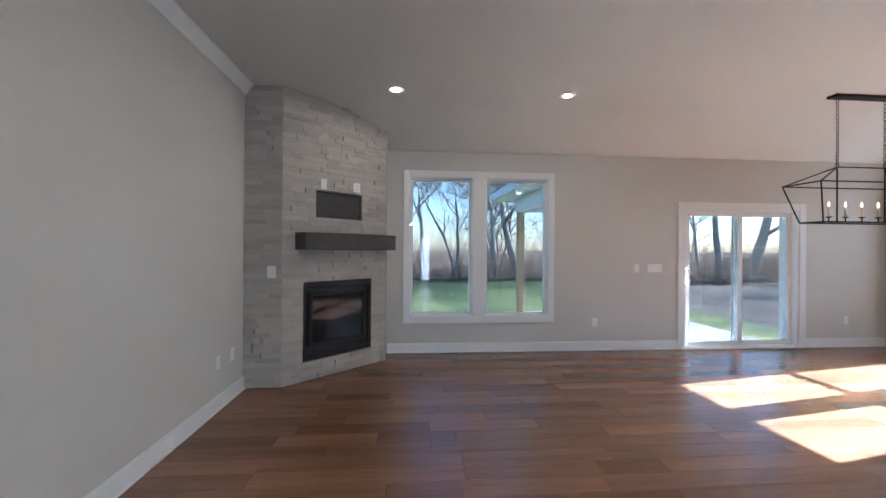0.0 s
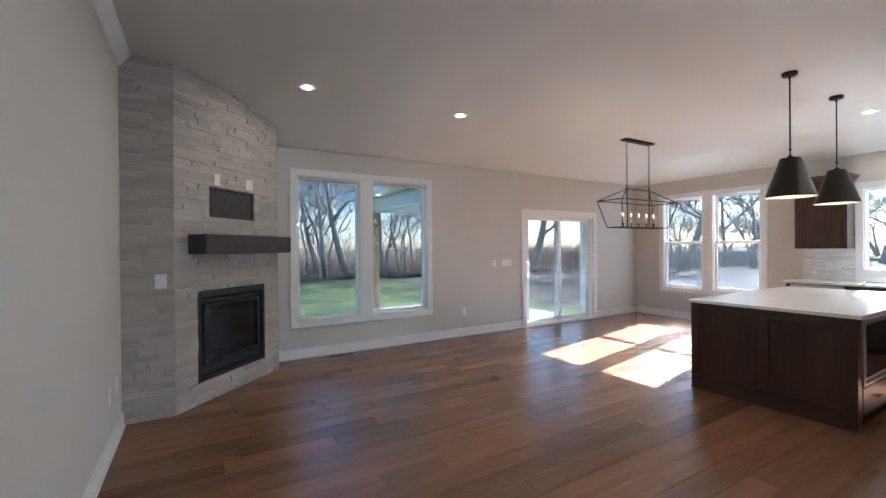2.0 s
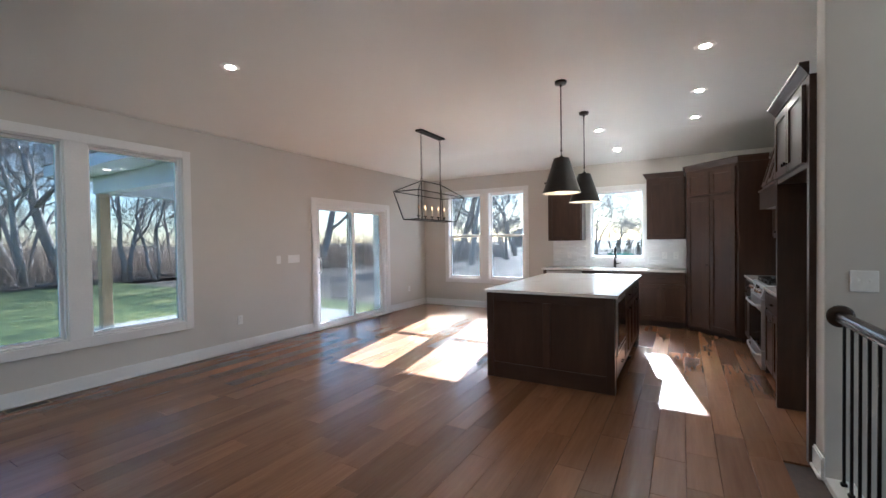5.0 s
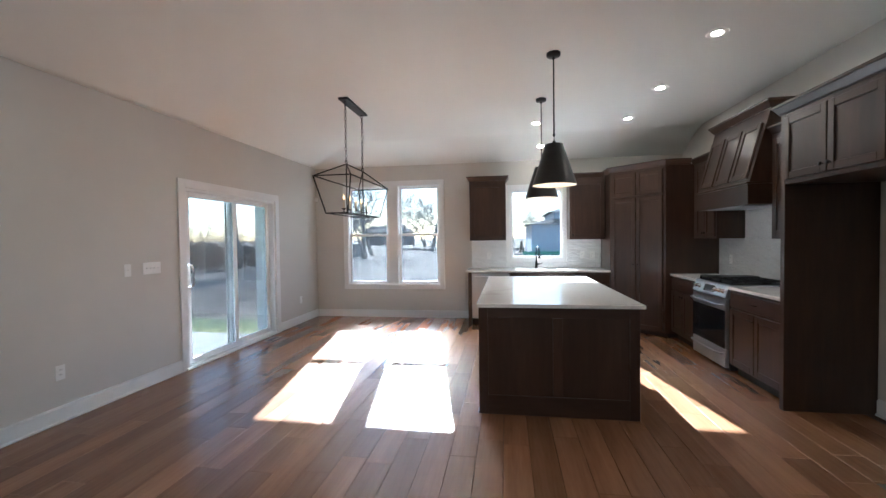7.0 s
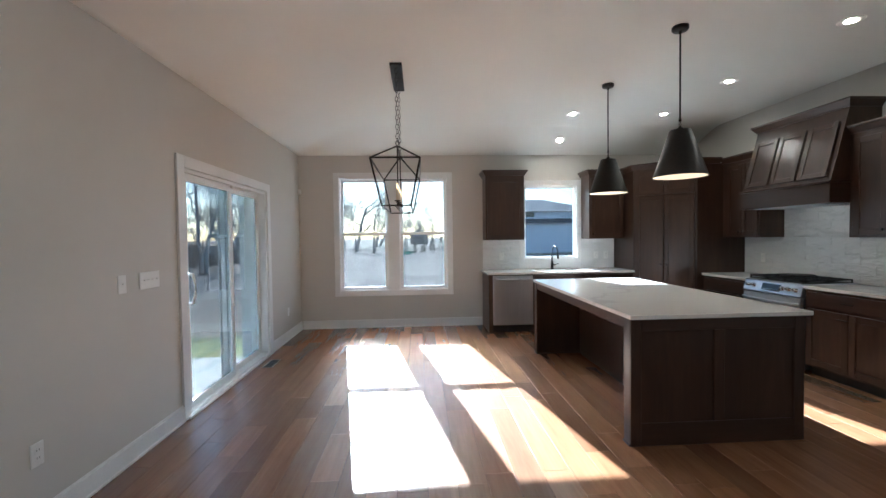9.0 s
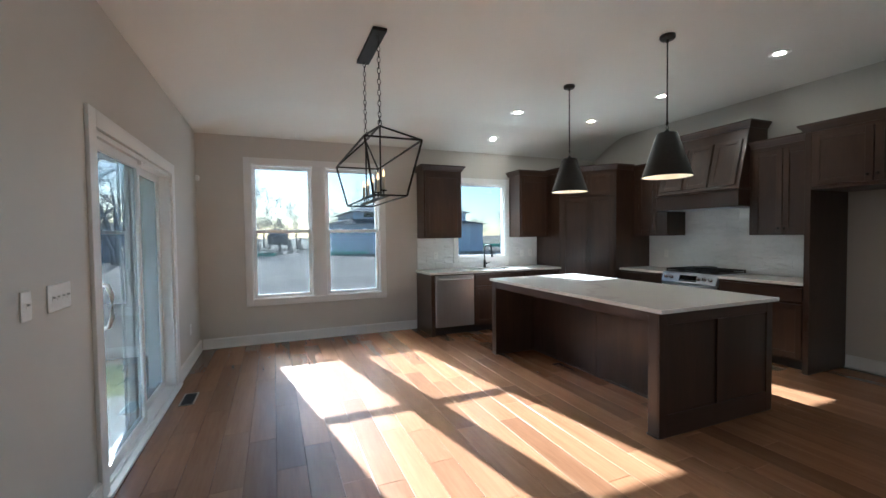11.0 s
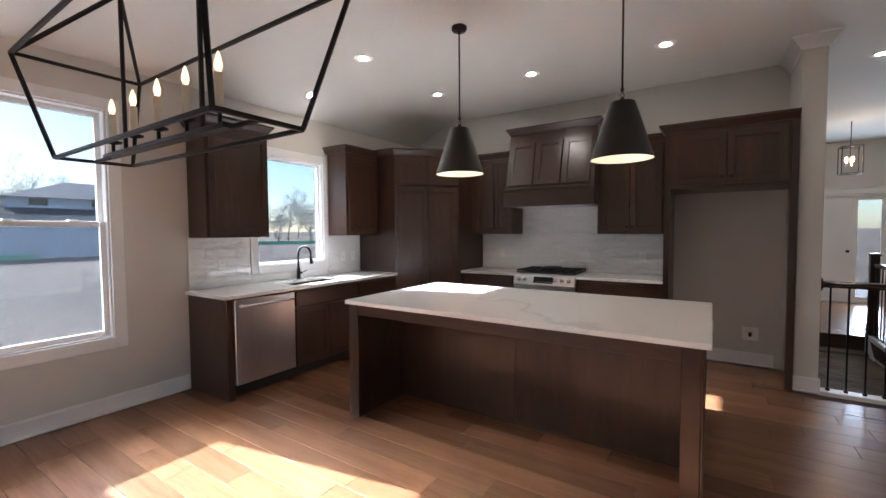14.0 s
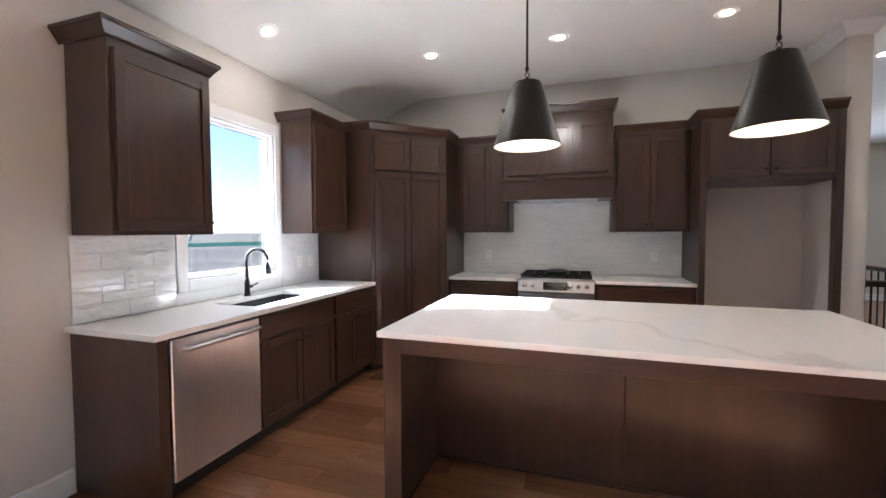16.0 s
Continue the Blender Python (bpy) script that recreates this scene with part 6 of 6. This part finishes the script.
bf = thing("board_fence", (31, 22, -0.24), "weathered grey board fence behind the lot", "fence")
M_FENCE = wood("weathered_board", [(0.25, (0.22, 0.20, 0.18)), (0.5, (0.31, 0.285, 0.26)), (0.75, (0.40, 0.37, 0.34))], (10, 10, 1.2), 0.85, 0.3, 0.15)
fa_, fb_ = Vector((25.0, 30.0, 0)), Vector((40.0, 16.0, 0))
fl = (fb_ - fa_).length
fm = Matrix.Translation((fa_.x, fa_.y, -0.24)) @ Matrix.Rotation(math.atan2((fb_ - fa_).y, (fb_ - fa_).x), 4, "Z")
nb = int(fl / 0.16)
for i in range(nb):
    bm = bmesh.new()
    bx(bm, (i * 0.16 + 0.004, -0.012, 0.03), (i * 0.16 + 0.152, 0.012, 1.25 + 0.02 * noise.noise((i * 0.7, 0, 0))), 0.004, fm)
    part("board", bm, M_FENCE, bf)
for z in (0.3, 0.95):
    bm = bmesh.new()
    bx(bm, (0, 0.012, z), (fl, 0.05, z + 0.09), 0, fm)
    part("rail", bm, M_FENCE, bf)


# ---- floor planks ----
rng = random.Random(3)
PLANK_W = 0.178
cache = {}


def plank_mesh(ln, w):
    key = (round(ln, 2), round(w, 3))
    if key not in cache:
        bm = bmesh.new()
        bx(bm, (-key[0] / 2 + 0.0005, -key[1] / 2 + 0.0006, -0.014), (key[0] / 2 - 0.0005, key[1] / 2 - 0.0006, 0.0), 0.0018)
        bmesh.ops.recalc_face_normals(bm, faces=bm.faces)
        me = bpy.data.meshes.new("plank")
        bm.to_mesh(me)
        bm.free()
        me.materials.append(M_FLOOR)
        cache[key] = me
    return cache[key]


LENS = (0.45, 0.6, 0.75, 0.9, 1.05, 1.2, 1.35, 1.5)
far_planks = bmesh.new()
singles = 0
y = NY
while y > FRONT:
    y0, y1 = max(FRONT, y - PLANK_W), y
    w = y1 - y0
    yc = (y0 + y1) / 2
    spans = [(WX, EX)] if y0 >= 0.15 else ([(WX, 3.20), (4.42, EX)] if y0 > SY - 0.05 else ([(WX, 3.20)] if y0 > SY0 else [(WX, 4.265)]))
    for s0, s1 in spans:
        u = s0
        first = True
        while u < s1 - 0.01:
            ln = rng.choice(LENS)
            if first:
                ln = round(rng.uniform(0.2, 1.3), 1)
                first = False
            e = s1 if s1 - (u + ln) < 0.25 else u + ln
            xc = (u + e) / 2
            if yc > 0.6 and singles < 300 and e - u < 1.75 and xc > 1.0:
                ob = new("plank", plank_mesh(e - u, w))
                ob.parent = floor
                ob.location = (xc, yc, 0)
                singles += 1
            else:
                bx(far_planks, (u + 0.0005, y0 + 0.0006, -0.014), (e - 0.0005, y1 - 0.0006, 0.0), 0.0018)
            u = e
    y -= PLANK_W
ob = part("further_planks", far_planks, M_FLOOR, floor, "brown hickory planks")
ob["kind"] = "stuff"


# ---- backsplash tiles ----
tile_cache = {}


def tile_mesh(ln, h):
    key = (round(ln, 3), round(h, 3))
    if key not in tile_cache:
        bm = bmesh.new()
        bx(bm, (-key[0] / 2 + 0.0006, -0.004, -key[1] / 2 + 0.0008), (key[0] / 2 - 0.0006, 0.004, key[1] / 2 - 0.0008), 0.0015)
        bmesh.ops.recalc_face_normals(bm, faces=bm.faces)
        me = bpy.data.meshes.new("tile")
        bm.to_mesh(me)
        bm.free()
        me.materials.append(M_TILE)
        tile_cache[key] = me
    return tile_cache[key]


def lay_tiles(parent, m, length, z0, z1, holes, tl=0.305, th=0.0975):
    """Running bond of glazed tiles on the frame m, cut round the holes."""
    row, z = 0, z0
    while z < z1 - 0.006:
        zt = min(z + th, z1)
        cuts = [0.0]
        u = tl * (0.5 if row % 2 else 1.0)
        while u < length - 0.004:
            cuts.append(u)
            u += tl
        cuts.append(length)
        for a, b in zip(cuts, cuts[1:]):
            for s0, s1 in course_cut(a, b, z, zt, holes):
                if s1 - s0 < 0.008:
                    continue
                ob = new("tile", tile_mesh(s1 - s0, zt - z))
                ob.parent = parent
                ob.matrix_basis = Matrix.Translation(-ORIGIN[parent]) @ m @ Matrix.Translation(((s0 + s1) / 2, -0.007, (z + zt) / 2)) @ \
                    Matrix.Rotation(rng.uniform(-0.002, 0.002), 4, "X") @ Matrix.Rotation(rng.uniform(-0.0015, 0.0015), 4, "Z")
        z = zt
        row += 1


SPM = face(EX, 3.03, -90)
bs = thing("sink_backsplash", (EX, 1.9, 0.915), "glossy white handmade-look subway tile backsplash", "backsplash", kind="structure")
part("grout", boxes(((EX - 0.004, 2.416, 0.915), (EX, 3.03, 1.405)), ((EX - 0.004, 0.805, 0.915), (EX, 1.374, 1.405)), ((EX - 0.004, 1.374, 0.915), (EX, 2.416, 1.0))), M_GROUT, bs)
lay_tiles(bs, SPM, 2.225, 0.916, 1.403, [(0.614, 1.656, 1.0, 2.4)])
RPM = face(7.898, SY, 180)
bs = thing("range_backsplash", (6.7, SY, 0.915), "glossy white handmade-look subway tile backsplash behind the range", "backsplash", kind="structure")
part("grout", boxes(((5.477, SY, 0.915), (7.898, SY + 0.004, 1.405)), ((6.203, SY, 1.405), (7.272, SY + 0.004, 1.75))), M_GROUT, bs)
lay_tiles(bs, RPM, 2.421, 0.916, 1.745, [(0.0, 0.626, 1.403, 2.4), (1.695, 2.43, 1.403, 2.4)])
